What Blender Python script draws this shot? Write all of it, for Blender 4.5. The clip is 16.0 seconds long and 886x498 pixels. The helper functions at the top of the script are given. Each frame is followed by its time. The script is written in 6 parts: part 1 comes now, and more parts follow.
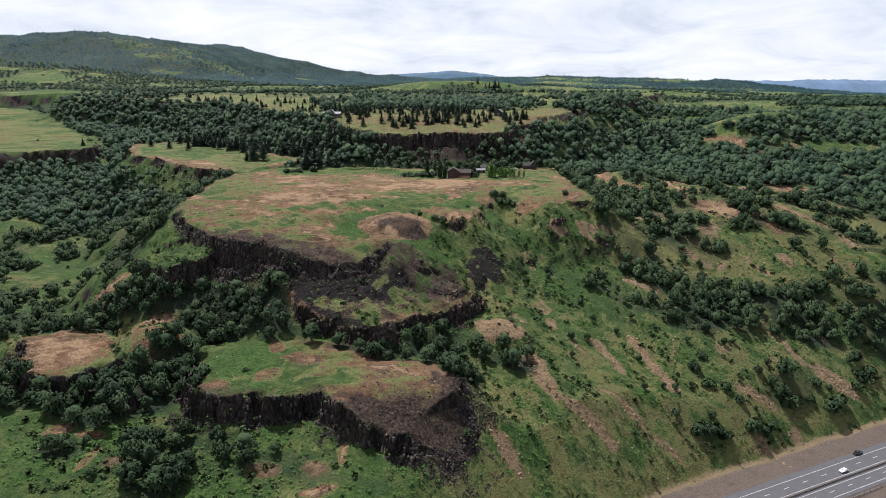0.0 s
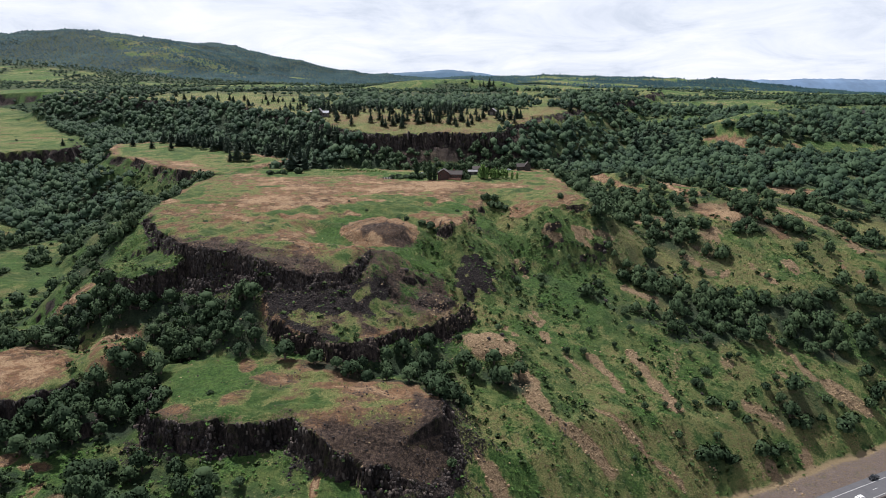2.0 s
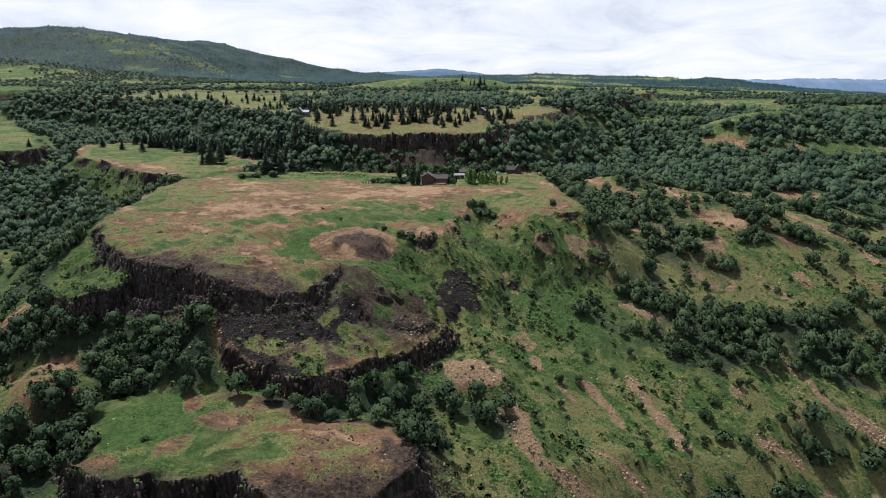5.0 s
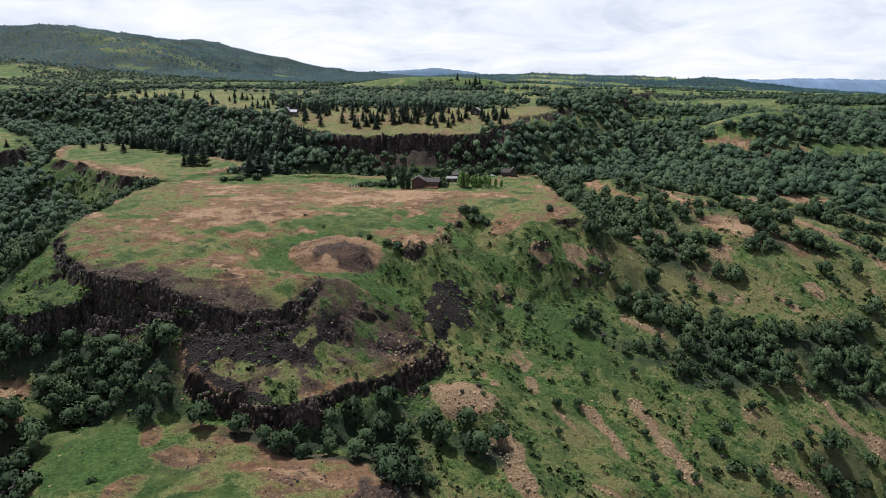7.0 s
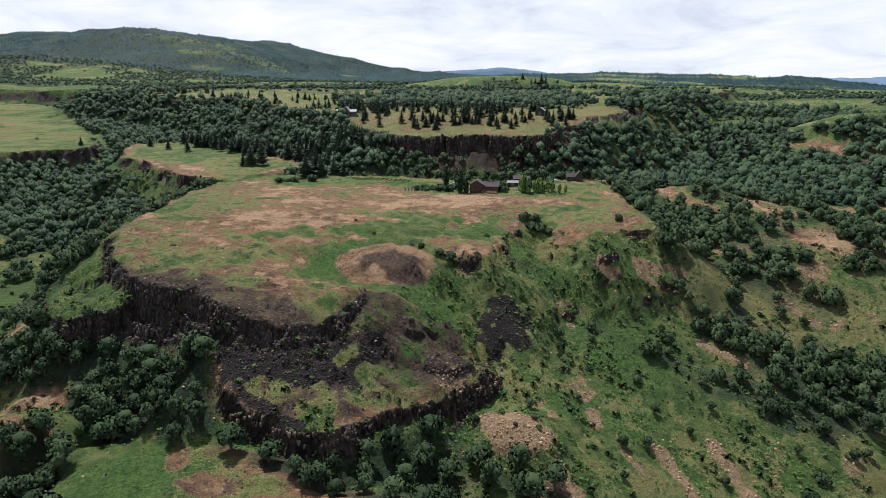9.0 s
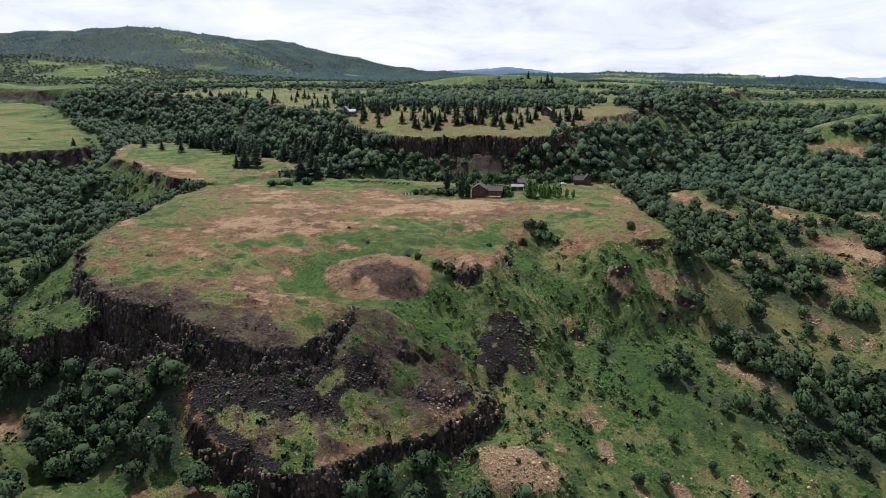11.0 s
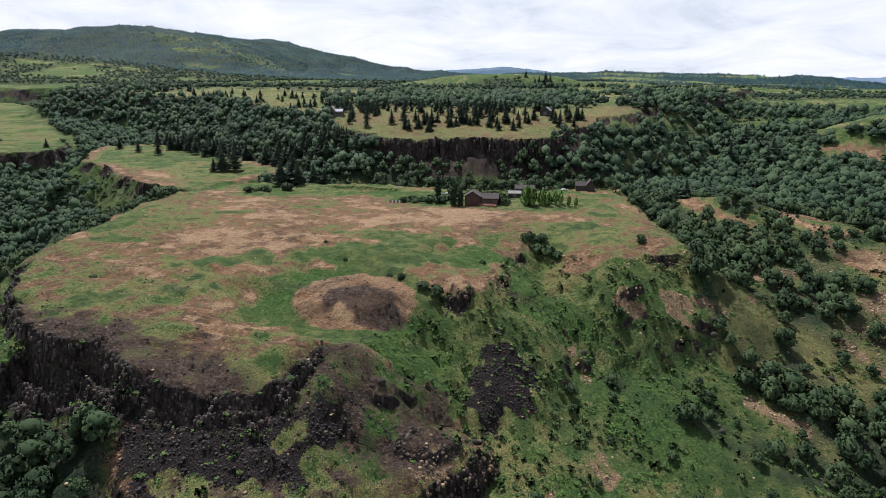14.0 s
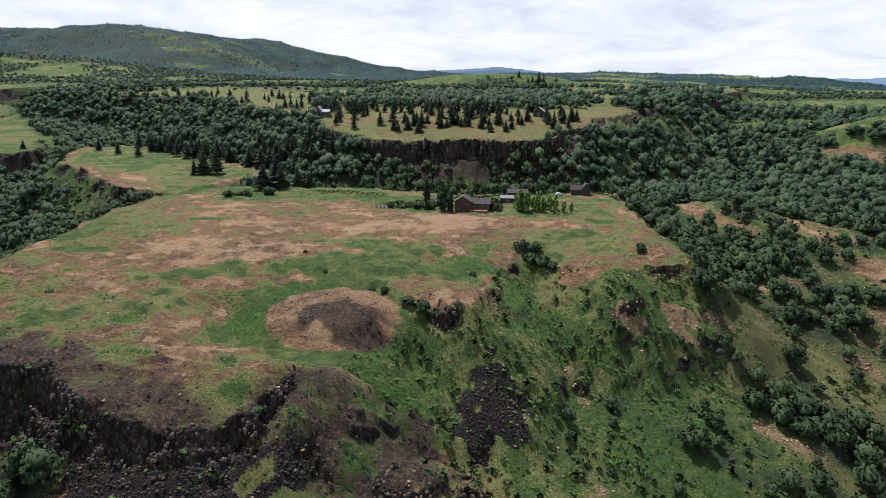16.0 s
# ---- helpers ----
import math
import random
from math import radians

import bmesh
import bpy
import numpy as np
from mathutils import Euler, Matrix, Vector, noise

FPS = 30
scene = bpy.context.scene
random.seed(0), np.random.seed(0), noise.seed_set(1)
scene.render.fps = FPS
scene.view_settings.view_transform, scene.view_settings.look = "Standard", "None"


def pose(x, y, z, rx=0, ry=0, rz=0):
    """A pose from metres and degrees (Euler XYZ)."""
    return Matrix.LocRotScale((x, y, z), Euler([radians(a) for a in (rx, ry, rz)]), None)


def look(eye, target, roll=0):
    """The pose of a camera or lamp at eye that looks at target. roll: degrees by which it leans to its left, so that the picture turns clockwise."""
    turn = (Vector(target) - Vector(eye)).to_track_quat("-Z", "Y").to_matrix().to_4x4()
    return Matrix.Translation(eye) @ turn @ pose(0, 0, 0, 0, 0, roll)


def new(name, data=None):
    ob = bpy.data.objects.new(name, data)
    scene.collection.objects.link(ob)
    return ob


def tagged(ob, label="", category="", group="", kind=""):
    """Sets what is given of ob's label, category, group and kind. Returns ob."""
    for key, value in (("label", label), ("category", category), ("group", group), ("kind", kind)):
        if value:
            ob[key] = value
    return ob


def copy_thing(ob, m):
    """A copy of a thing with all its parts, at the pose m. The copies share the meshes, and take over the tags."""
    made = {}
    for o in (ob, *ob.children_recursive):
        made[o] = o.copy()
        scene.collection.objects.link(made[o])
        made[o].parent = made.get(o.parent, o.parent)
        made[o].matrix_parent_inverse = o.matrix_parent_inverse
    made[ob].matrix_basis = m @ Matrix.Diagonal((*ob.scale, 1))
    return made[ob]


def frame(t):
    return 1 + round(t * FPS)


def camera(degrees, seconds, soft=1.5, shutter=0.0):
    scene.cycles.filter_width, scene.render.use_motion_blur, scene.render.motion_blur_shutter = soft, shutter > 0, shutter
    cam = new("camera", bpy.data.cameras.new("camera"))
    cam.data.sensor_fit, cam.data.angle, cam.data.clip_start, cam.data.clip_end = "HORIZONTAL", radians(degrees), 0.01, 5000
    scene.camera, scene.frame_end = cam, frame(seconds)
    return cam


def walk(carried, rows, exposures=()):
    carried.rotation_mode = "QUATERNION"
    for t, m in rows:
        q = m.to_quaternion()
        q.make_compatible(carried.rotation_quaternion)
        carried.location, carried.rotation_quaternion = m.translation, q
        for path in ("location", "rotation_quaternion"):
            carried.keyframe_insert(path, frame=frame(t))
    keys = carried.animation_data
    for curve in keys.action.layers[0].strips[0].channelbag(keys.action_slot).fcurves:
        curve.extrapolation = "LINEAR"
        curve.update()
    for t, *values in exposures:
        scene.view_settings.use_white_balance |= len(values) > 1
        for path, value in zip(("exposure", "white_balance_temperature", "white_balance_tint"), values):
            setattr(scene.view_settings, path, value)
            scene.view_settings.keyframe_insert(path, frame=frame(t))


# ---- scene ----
cam = camera(72.1, 16.0, soft=0.75)
METRES, EYE, TILT, LEAN, TURN = 180.0, 165.0, -13.5, 0.0, 0.0
ROWS = [
    (0.0, 0.0, 0.0, 0.0, 0.0, -0.0, -0.0),
    (0.5, 0.0073, 0.0301, 0.0064, -0.1, -0.02, 0.0),
    (1.0, 0.0147, 0.0602, 0.0129, -0.17, -0.03, 0.03),
    (1.5, 0.0221, 0.0905, 0.0194, -0.26, -0.05, 0.04),
    (2.0, 0.029, 0.1207, 0.0262, -0.34, -0.07, 0.06),
    (2.5, 0.0354, 0.1514, 0.0328, -0.47, -0.09, 0.07),
    (3.0, 0.0422, 0.1818, 0.0399, -0.57, -0.1, 0.08),
    (3.5, 0.0484, 0.2126, 0.0467, -0.67, -0.11, 0.09),
    (4.0, 0.0548, 0.2434, 0.0538, -0.78, -0.12, 0.11),
    (6.5, 0.0849, 0.3977, 0.0901, -1.22, -0.16, 0.13),
    (7.0, 0.0904, 0.4289, 0.0976, -1.29, -0.17, 0.13),
    (7.5, 0.0949, 0.4599, 0.1049, -1.33, -0.16, 0.12),
    (8.0, 0.0979, 0.4921, 0.1123, -0.59, -0.16, -0.07),
    (8.5, 0.1022, 0.5233, 0.12, 3.4, -0.2, -1.02),
    (9.0, 0.1056, 0.554, 0.1277, 4.5, -0.25, -1.3),
    (11.5, 0.1135, 0.7112, 0.1625, 5.04, -0.28, -1.47),
    (12.0, 0.1142, 0.7431, 0.1696, 4.95, -0.28, -1.47),
    (12.5, 0.1152, 0.7748, 0.1769, 4.9, -0.28, -1.46),
    (13.0, 0.116, 0.8045, 0.1836, 4.82, -0.29, -1.45),
    (13.5, 0.1173, 0.8362, 0.1908, 4.8, -0.27, -1.45),
    (14.0, 0.1185, 0.8676, 0.1981, 4.75, -0.28, -1.44),
    (14.5, 0.1195, 0.8983, 0.205, 4.66, -0.28, -1.44),
    (15.0, 0.12, 0.9263, 0.2118, 4.58, -0.27, -1.4),
    (15.5, 0.1217, 0.9486, 0.2176, 4.43, -0.27, -1.41),
    (16.0, 0.1237, 0.9641, 0.2214, 4.13, -0.24, -1.38),
]
walk(cam, [(t, pose(0, 0, EYE, TILT, LEAN, TURN) @ pose(METRES * x, METRES * y, METRES * z, 90 + pitch, roll, yaw)) for t, x, y, z, yaw, pitch, roll in ROWS],
     exposures=[(0.0, 0.40, 6060, 14), (16.0, 0.40, 6060, 14)])

# ---------------------------------------------------------------- sky and sun
SUN_EL, SUN_AZ = 59.0, -29.0          # degrees above the horizon; east of north (minus: west)
world = bpy.data.worlds.new("sky")
scene.world = world
world.use_nodes = True
wn, wl = world.node_tree.nodes, world.node_tree.links
wn.clear()
w_out = wn.new("ShaderNodeOutputWorld")
w_bg = wn.new("ShaderNodeBackground")
w_sky = wn.new("ShaderNodeTexSky")
w_sky.sky_type = "NISHITA"
w_sky.sun_disc = False
w_sky.sun_elevation, w_sky.sun_rotation = radians(SUN_EL), radians(SUN_AZ)
w_sky.air_density, w_sky.dust_density = 1.0, 2.0
w_co = wn.new("ShaderNodeTexCoord")
w_sep = wn.new("ShaderNodeSeparateXYZ")
wl.new(w_co.outputs["Generated"], w_sep.inputs[0])
# a cloud sheet seen in perspective: direction divided by its height
w_h = wn.new("ShaderNodeMath")
w_h.operation = "ADD"
w_h.inputs[1].default_value = 0.20
wl.new(w_sep.outputs["Z"], w_h.inputs[0])
w_h2 = wn.new("ShaderNodeMath")
w_h2.operation = "MAXIMUM"
w_h2.inputs[1].default_value = 0.06
wl.new(w_h.outputs[0], w_h2.inputs[0])
w_div = wn.new("ShaderNodeVectorMath")
w_div.operation = "DIVIDE"
w_comb = wn.new("ShaderNodeCombineXYZ")
for k in range(3):
    wl.new(w_h2.outputs[0], w_comb.inputs[k])
wl.new(w_co.outputs["Generated"], w_div.inputs[0])
wl.new(w_comb.outputs[0], w_div.inputs[1])
w_map = wn.new("ShaderNodeMapping")
w_map.inputs["Scale"].default_value = (0.9, 1.0, 1.3)
wl.new(w_div.outputs[0], w_map.inputs[0])
w_no = wn.new("ShaderNodeTexNoise")
w_no.inputs["Scale"].default_value = 1.9
w_no.inputs["Detail"].default_value = 8
w_no.inputs["Roughness"].default_value = 0.62
w_no.inputs["Distortion"].default_value = 0.5
wl.new(w_map.outputs[0], w_no.inputs["Vector"])
w_ramp = wn.new("ShaderNodeValToRGB")
cr = w_ramp.color_ramp
cr.elements[0].position, cr.elements[0].color = 0.30, (0.66, 0.71, 0.77, 1)
cr.elements[1].position, cr.elements[1].color = 0.64, (1.0, 1.0, 1.0, 1)
e = cr.elements.new(0.47)
e.color = (0.86, 0.89, 0.92, 1)
wl.new(w_no.outputs["Fac"], w_ramp.inputs[0])
w_mix = wn.new("ShaderNodeMix")
w_mix.data_type = "RGBA"
w_cov = wn.new("ShaderNodeMapRange")
w_cov.inputs["From Min"].default_value, w_cov.inputs["From Max"].default_value = 0.22, 0.75
w_cov.inputs["To Min"].default_value, w_cov.inputs["To Max"].default_value = 0.95, 0.18
wl.new(w_sep.outputs["Z"], w_cov.inputs["Value"])
wl.new(w_cov.outputs[0], w_mix.inputs[0])
w_gain = wn.new("ShaderNodeMix")
w_gain.data_type, w_gain.blend_type = "RGBA", "MULTIPLY"
w_gain.inputs[0].default_value = 1.0
w_gain.inputs[7].default_value = (0.06, 0.06, 0.06, 1)
wl.new(w_sky.outputs[0], w_gain.inputs[6])
wl.new(w_gain.outputs[2], w_mix.inputs[6])
wl.new(w_ramp.outputs[0], w_mix.inputs[7])
wl.new(w_mix.outputs[2], w_bg.inputs["Color"])
w_bg.inputs["Strength"].default_value = 0.80
wl.new(w_bg.outputs[0], w_out.inputs[0])

sun = new("sun", bpy.data.lights.new("sun", "SUN"))
sun.data.energy, sun.data.angle, sun.data.color = 5.0, radians(1.0), (1.0, 0.94, 0.85)
ce = math.cos(radians(SUN_EL))
SUN_WAY = Vector((math.sin(radians(SUN_AZ)) * ce, math.cos(radians(SUN_AZ)) * ce, math.sin(radians(SUN_EL))))
sun.matrix_world = look(SUN_WAY * 100, (0, 0, 0))

# ---------------------------------------------------------------- the lie of the land
def hash01(i, j, seed):
    n = (i.astype(np.int64) * 374761393 + j.astype(np.int64) * 668265263 + seed * 974711) & 0xFFFFFFFF
    n = ((n ^ (n >> 13)) * 1274126177) & 0xFFFFFFFF
    return ((n ^ (n >> 16)) & 0xFFFF) / 65535.0


def vnoise(x, y, seed=0):
    """Smooth noise in -1..1 with cells one unit wide."""
    i, j = np.floor(x), np.floor(y)
    u, v = x - i, y - j
    u, v = u * u * u * (u * (u * 6 - 15) + 10), v * v * v * (v * (v * 6 - 15) + 10)
    a, b = hash01(i, j, seed), hash01(i + 1, j, seed)
    c, d = hash01(i, j + 1, seed), hash01(i + 1, j + 1, seed)
    return 2 * ((a + (b - a) * u) * (1 - v) + (c + (d - c) * u) * v) - 1


def fbm(x, y, size, octaves=4, seed=0, gain=0.5):
    total, amp, norm = 0.0, 1.0, 0.0
    for k in range(octaves):
        ca, sa = math.cos(0.7 * k + 0.3), math.sin(0.7 * k + 0.3)
        total = total + amp * vnoise((x * ca - y * sa) / size + 17.3 * k, (x * sa + y * ca) / size - 9.1 * k, seed + k)
        norm, amp, size = norm + amp, amp * gain, size / 2.03
    return total / norm * 1.6


def sstep(a, b, v):
    t = np.clip((v - a) / (b - a), 0, 1)
    return t * t * (3 - 2 * t)


def outline_distance(x, y, poly):
    """Distance to a closed outline, negative inside."""
    best = np.full(np.shape(x), 1e9)
    inside = np.zeros(np.shape(x), bool)
    for (ax, ay), (bx, by) in zip(poly, poly[1:] + poly[:1]):
        ex, ey = bx - ax, by - ay
        t = np.clip(((x - ax) * ex + (y - ay) * ey) / (ex * ex + ey * ey), 0, 1)
        best = np.minimum(best, (x - ax - ex * t) ** 2 + (y - ay - ey * t) ** 2)
        if ey != 0:
            inside ^= ((ay > y) != (by > y)) & (x < ex * (y - ay) / ey + ax)
    return np.where(inside, -1, 1) * np.sqrt(best)


def line_distance(x, y, line):
    best = np.full(np.shape(x), 1e9)
    for (ax, ay), (bx, by) in zip(line, line[1:]):
        ex, ey = bx - ax, by - ay
        t = np.clip(((x - ax) * ex + (y - ay) * ey) / (ex * ex + ey * ey), 0, 1)
        best = np.minimum(best, (x - ax - ex * t) ** 2 + (y - ay - ey * t) ** 2)
    return np.sqrt(best)


def bump(x, y, cx, cy, rx, ry, turn=0.0):
    """1 in the middle of an oval, falling to 0 well outside it."""
    c, s = math.cos(radians(turn)), math.sin(radians(turn))
    u, v = ((x - cx) * c + (y - cy) * s) / rx, (-(x - cx) * s + (y - cy) * c) / ry
    return np.exp(-(u * u + v * v))


def oval(x, y, cx, cy, rx, ry, turn=0.0):
    """Radius in units of the oval's own."""
    c, s = math.cos(radians(turn)), math.sin(radians(turn))
    u, v = ((x - cx) * c + (y - cy) * s) / rx, (-(x - cx) * s + (y - cy) * c) / ry
    return np.sqrt(u * u + v * v)


# valley and hillside under the mesas: heights on a wide net
NET_X = [-1500, -700, -400, -260, -170, -100, -30, 30, 90, 150, 220, 320, 500, 1500]
NET_Y = [-1500, 120, 230, 300, 380, 470, 580, 720, 900, 1500, 2000, 3000, 4900]
NET = [
    [0, 0, 0, 0, 0, 0, 0, 0, 0, 0, 0, 0, 0, 0],
    [20, 22, 26, 30, 32, 26, 16, 5, 0, 0, 0, 0, 0, 0],
    [30, 34, 36, 40, 43, 41, 40, 30, 25, 3, 2, 0, 0, 0],
    [40, 44, 42, 42, 45, 47, 47, 48, 36, 28, 14, 10, 4, 0],
    [52, 50, 42, 40, 48, 62, 71, 66, 60, 54, 51, 41, 24, 8]]
NET += [
    [68, 60, 48, 40, 50, 80, 88, 83, 78, 79, 85, 70, 56, 36],
    [88, 80, 59, 50, 62, 88, 95, 95, 90, 94, 91, 88, 78, 80],
    [118, 110, 88, 80, 92, 102, 108, 110, 104, 98, 100, 110, 122, 130],
    [136, 128, 128, 132, 136, 140, 142, 140, 136, 134, 134, 140, 150, 150],
    [205, 192, 194, 196, 198, 200, 200, 200, 198, 196, 192, 188, 180, 165]]
NET += [
    [238, 218, 214, 212, 210, 210, 212, 214, 214, 214, 214, 214, 206, 180],
    [250, 240, 236, 232, 230, 230, 232, 240, 246, 250, 250, 246, 246, 200],
    [260, 260, 260, 260, 260, 260, 260, 260, 260, 260, 260, 250, 240, 200]]


def spline_weights(nodes, q):
    """Where q lies between the nodes, with monotone easing."""
    n = np.array(nodes, float)
    i = np.clip(np.searchsorted(n, q) - 1, 0, len(n) - 2)
    return n, i, np.clip((q - n[i]) / (n[i + 1] - n[i]), 0, 1)


def hermite(z0, z1, m0, m1, w, t):
    t2, t3 = t * t, t * t * t
    return (2 * t3 - 3 * t2 + 1) * z0 + (t3 - 2 * t2 + t) * w * m0 + (3 * t2 - 2 * t3) * z1 + (t3 - t2) * w * m1


def net_height(x, y):
    z = np.array(NET, float)
    nx, ix, tx = spline_weights(NET_X, x)
    ny, iy, ty = spline_weights(NET_Y, y)
    gx = np.gradient(z, np.array(NET_X, float), axis=1)
    gy = np.gradient(z, np.array(NET_Y, float), axis=0)
    gxy = np.gradient(gx, np.array(NET_Y, float), axis=0)
    wx, wy = nx[ix + 1] - nx[ix], ny[iy + 1] - ny[iy]

    def row(k):
        r = iy + k
        return (hermite(z[r, ix], z[r, ix + 1], gx[r, ix], gx[r, ix + 1], wx, tx),
                hermite(gy[r, ix], gy[r, ix + 1], gxy[r, ix], gxy[r, ix + 1], wx, tx))
    (za, ga), (zb, gb) = row(0), row(1)
    return hermite(za, zb, ga, gb, wy, ty)


# outlines of the mesas and benches
MESA = [(-128, 333), (-112, 325), (-101, 327), (-92, 319), (-79, 312), (-62, 309), (-46, 309), (-38, 317), (-31, 332), (-22, 345), (-14, 355), (-8, 372), (1, 383), (10, 378),
        (18, 386), (24, 402), (28, 424), (42, 446), (56, 430), (74, 421), (92, 428), (110, 435), (106, 467), (102, 528),
        (108, 588), (92, 598), (60, 584), (20, 576), (-60, 586), (-150, 598), (-184, 560), (-186, 498), (-181, 443), (-176, 402), (-172, 385), (-150, 352)]
ARM = [(-180, 550), (-219, 562), (-257, 597), (-296, 632), (-334, 660), (-368, 715), (-385, 765), (-330, 790), (-240, 728), (-190, 680), (-140, 640)]
TERRACE = [(-82, 300), (-74, 288), (-64, 280), (-52, 274), (-37, 270), (-26, 275), (-17, 287), (-9, 295), (2, 303), (16, 313), (22, 326), (0, 345), (-60, 345), (-84, 325)]
BENCH = [(-104, 229), (-88, 223), (-74, 221), (-54, 226), (-33, 217), (-22, 211), (-9, 208), (2, 210), (9, 218), (8, 229), (0, 246), (-12, 258), (-30, 264),
         (-54, 273), (-97, 275), (-114, 264), (-108, 243)]
LEFT_BENCH = [(-186, 245), (-202, 279), (-186, 292), (-160, 276), (-148, 258), (-160, 240)]
LEFT_MESA = [(-1300, 690), (-700, 640), (-520, 680), (-455, 716), (-426, 748), (-452, 800), (-560, 930), (-700, 1060), (-1300, 1200)]
FAR_MESA = [(72, 645), (60, 634), (37, 628), (-6, 625), (-50, 629), (-95, 652), (-135, 698), (-165, 735), (-230, 800), (-330, 900),
            (-600, 1000), (-600, 1250), (400, 1150), (260, 900), (130, 730)]
GORGE = [(-1700, 1300), (-1100, 1268), (-860, 1262), (-760, 1300), (-800, 1380), (-1100, 1420), (-1700, 1480)]
ROAD_WAY = (math.cos(radians(23.6)), math.sin(radians(23.6)))


def road_across(x, y):
    """Metres north of the lane line of the near carriageway."""
    return -ROAD_WAY[1] * (x - 140) + ROAD_WAY[0] * (y - 231)


def mesa_profile(d, foot, top, cliff, width, slope, part):
    """Height across a rim: level inside, a rock band in two uneven steps, then scree."""
    q = d / width
    band = part * sstep(0, 0.36, q) + (1 - part) * sstep(0.28 + 0.5 * part, 0.62 + 0.38 * part, q)
    return top - cliff * band - slope * np.maximum(0, foot - width) * (d > width)


def terrain(x, y):
    """Height and the cover's masks at x, y."""
    x, y = np.asarray(x, float), np.asarray(y, float)
    near = sstep(1500, 900, y)
    broad = fbm(x, y, 22, 3, 5)
    # buttresses: blocks of one to three metres that stand out or have fallen away
    bx, by = x + 1.1 * vnoise(x / 2.3, y / 2.3, 14), y + 1.1 * vnoise(x / 2.3, y / 2.3, 15)
    blocks = 1.5 * hash01(np.floor(bx / 2.9), np.floor(by / 2.9), 16) + 2.4 * hash01(np.floor(bx / 7.1), np.floor(by / 7.1), 17) - 1.9
    flute = 1.2 * fbm(x, y, 6, 3, 3) + 2.2 * broad + 0.75 * blocks
    ledge = np.clip(0.55 + 0.5 * fbm(x, y, 17, 3, 18), 0.15, 0.95)
    base = net_height(x, y)
    rough = fbm(x, y, 60, 4, 11)
    base = base + near * (2.2 * rough + 0.9 * fbm(x, y, 13, 3, 12)) + (1 - near) * 6 * fbm(x, y, 160, 4, 13)
    # spurs running down the hillside to the road, and knobs on them
    base = base + 5.0 * bump(x, y, 30, 298, 14, 11) + 2.0 * bump(x, y, 48, 268, 8, 22, 25)
    base = base + 4 * bump(x, y, 205, 535, 75, 22, -22) + 3 * bump(x, y, 255, 470, 60, 25, -35) + 4 * bump(x, y, 330, 580, 50, 25, -10)
    base = base + 26 * bump(x, y, 395, 780, 75, 50, 10) + 14 * bump(x, y, 20, 1010, 90, 60) + 26 * bump(x, y, -300, 985, 40, 50) + 26 * bump(x, y, 60, 1290, 170, 70) + 10 * bump(x, y, 480, 1460, 190, 80)
    base = base + 5 * bump(x, y, 24, 219, 14, 14)
    base = base + 10 * bump(x, y, 170, 564, 36, 15, -32)
    base = base - 24 * bump(x, y, -980, 1190, 330, 75)
    base = base + 6 * bump(x, y, 300, 640, 40, 20, 5) - 5 * bump(x, y, 185, 400, 26, 50, -30) + 16 * bump(x, y, -138, 274, 22, 17, 40)
    h = base
    cliffs = np.zeros(x.shape)
    scree = np.zeros(x.shape)
    tops, edges = {}, {}

    def lay(name, poly, top, cliff, width, slope, warp):
        nonlocal h, cliffs, scree
        d = outline_distance(x, y, poly) + warp
        strength = sstep(1.0, 4.0, cliff) * near
        p = mesa_profile(d, outline_distance(x, y, poly) + 2.2 * broad, top - 0.9 * strength * sstep(-5, 0, d) * (0.4 + blocks), cliff, width, slope, ledge)
        k = 2.0
        mixed = np.clip(0.5 + 0.5 * (p - h) / k, 0, 1)
        raised = np.where(d > width, h * (1 - mixed) + p * mixed + k * mixed * (1 - mixed) * 0.5, np.maximum(h, p))
        strong = sstep(1.0, 4.0, cliff)
        cliffs = np.maximum(cliffs * (p < h + 0.3), strong * sstep(-1.2, 0.4, d) * sstep(width + 2, width, d) * (p > h - 0.5))
        scree = np.maximum(scree, strong * sstep(width - 1, width + 2, d) * (p > h - 1.0) * sstep(40, 8, d))
        tops[name], edges[name] = sstep(2, -3, d), d
        h = raised

    far_cliff = 4 + 11 * sstep(-95, -50, x) * sstep(90, 62, x)
    lay("far", FAR_MESA, 135 + 0.17 * np.clip(y - 630, 0, 90) + 0.08 * np.clip(y - 720, 0, 400) + 1.5 * rough, far_cliff, 5, 0.85, flute * 1.4 + 4.5 * fbm(x, y, 30, 3, 7))
    lay("left", LEFT_MESA, 112 + 0.05 * (y - 730) + 0.12 * np.clip(y - 850, 0, 320) + 2 * rough, 15 + 4 * broad, 7, 0.55, flute * 1.6)
    lay("gorge", GORGE, 182 + 0.05 * (y - 1290) + 2 * rough, 20 + 2 * broad, 10, 0.5, 6 * fbm(x, y, 60, 3, 9))
    lay("arm", ARM, 105 + 0.05 * (y - 560) + 0.7 * rough, np.clip(7 + 4 * broad, 2, 12), 5, 0.75, flute * 1.2)
    swale = 3.0 * sstep(15, 4, line_distance(x, y, [(-70, 372), (-56, 352), (-30, 347), (-6, 358)])) + 9.0 * bump(x, y, -26, 366, 46, 32) \
        + 3.0 * sstep(16, 4, line_distance(x, y, [(0, 420), (14, 410), (24, 404)])) + 6.0 * bump(x, y, 42, 434, 26, 20) + 3.0 * bump(x, y, 95, 425, 24, 18)
    front = sstep(-24, -40, x) * sstep(356, 338, y) * sstep(-158, -142, x)
    west = sstep(-132, -148, x) * (1 - front)
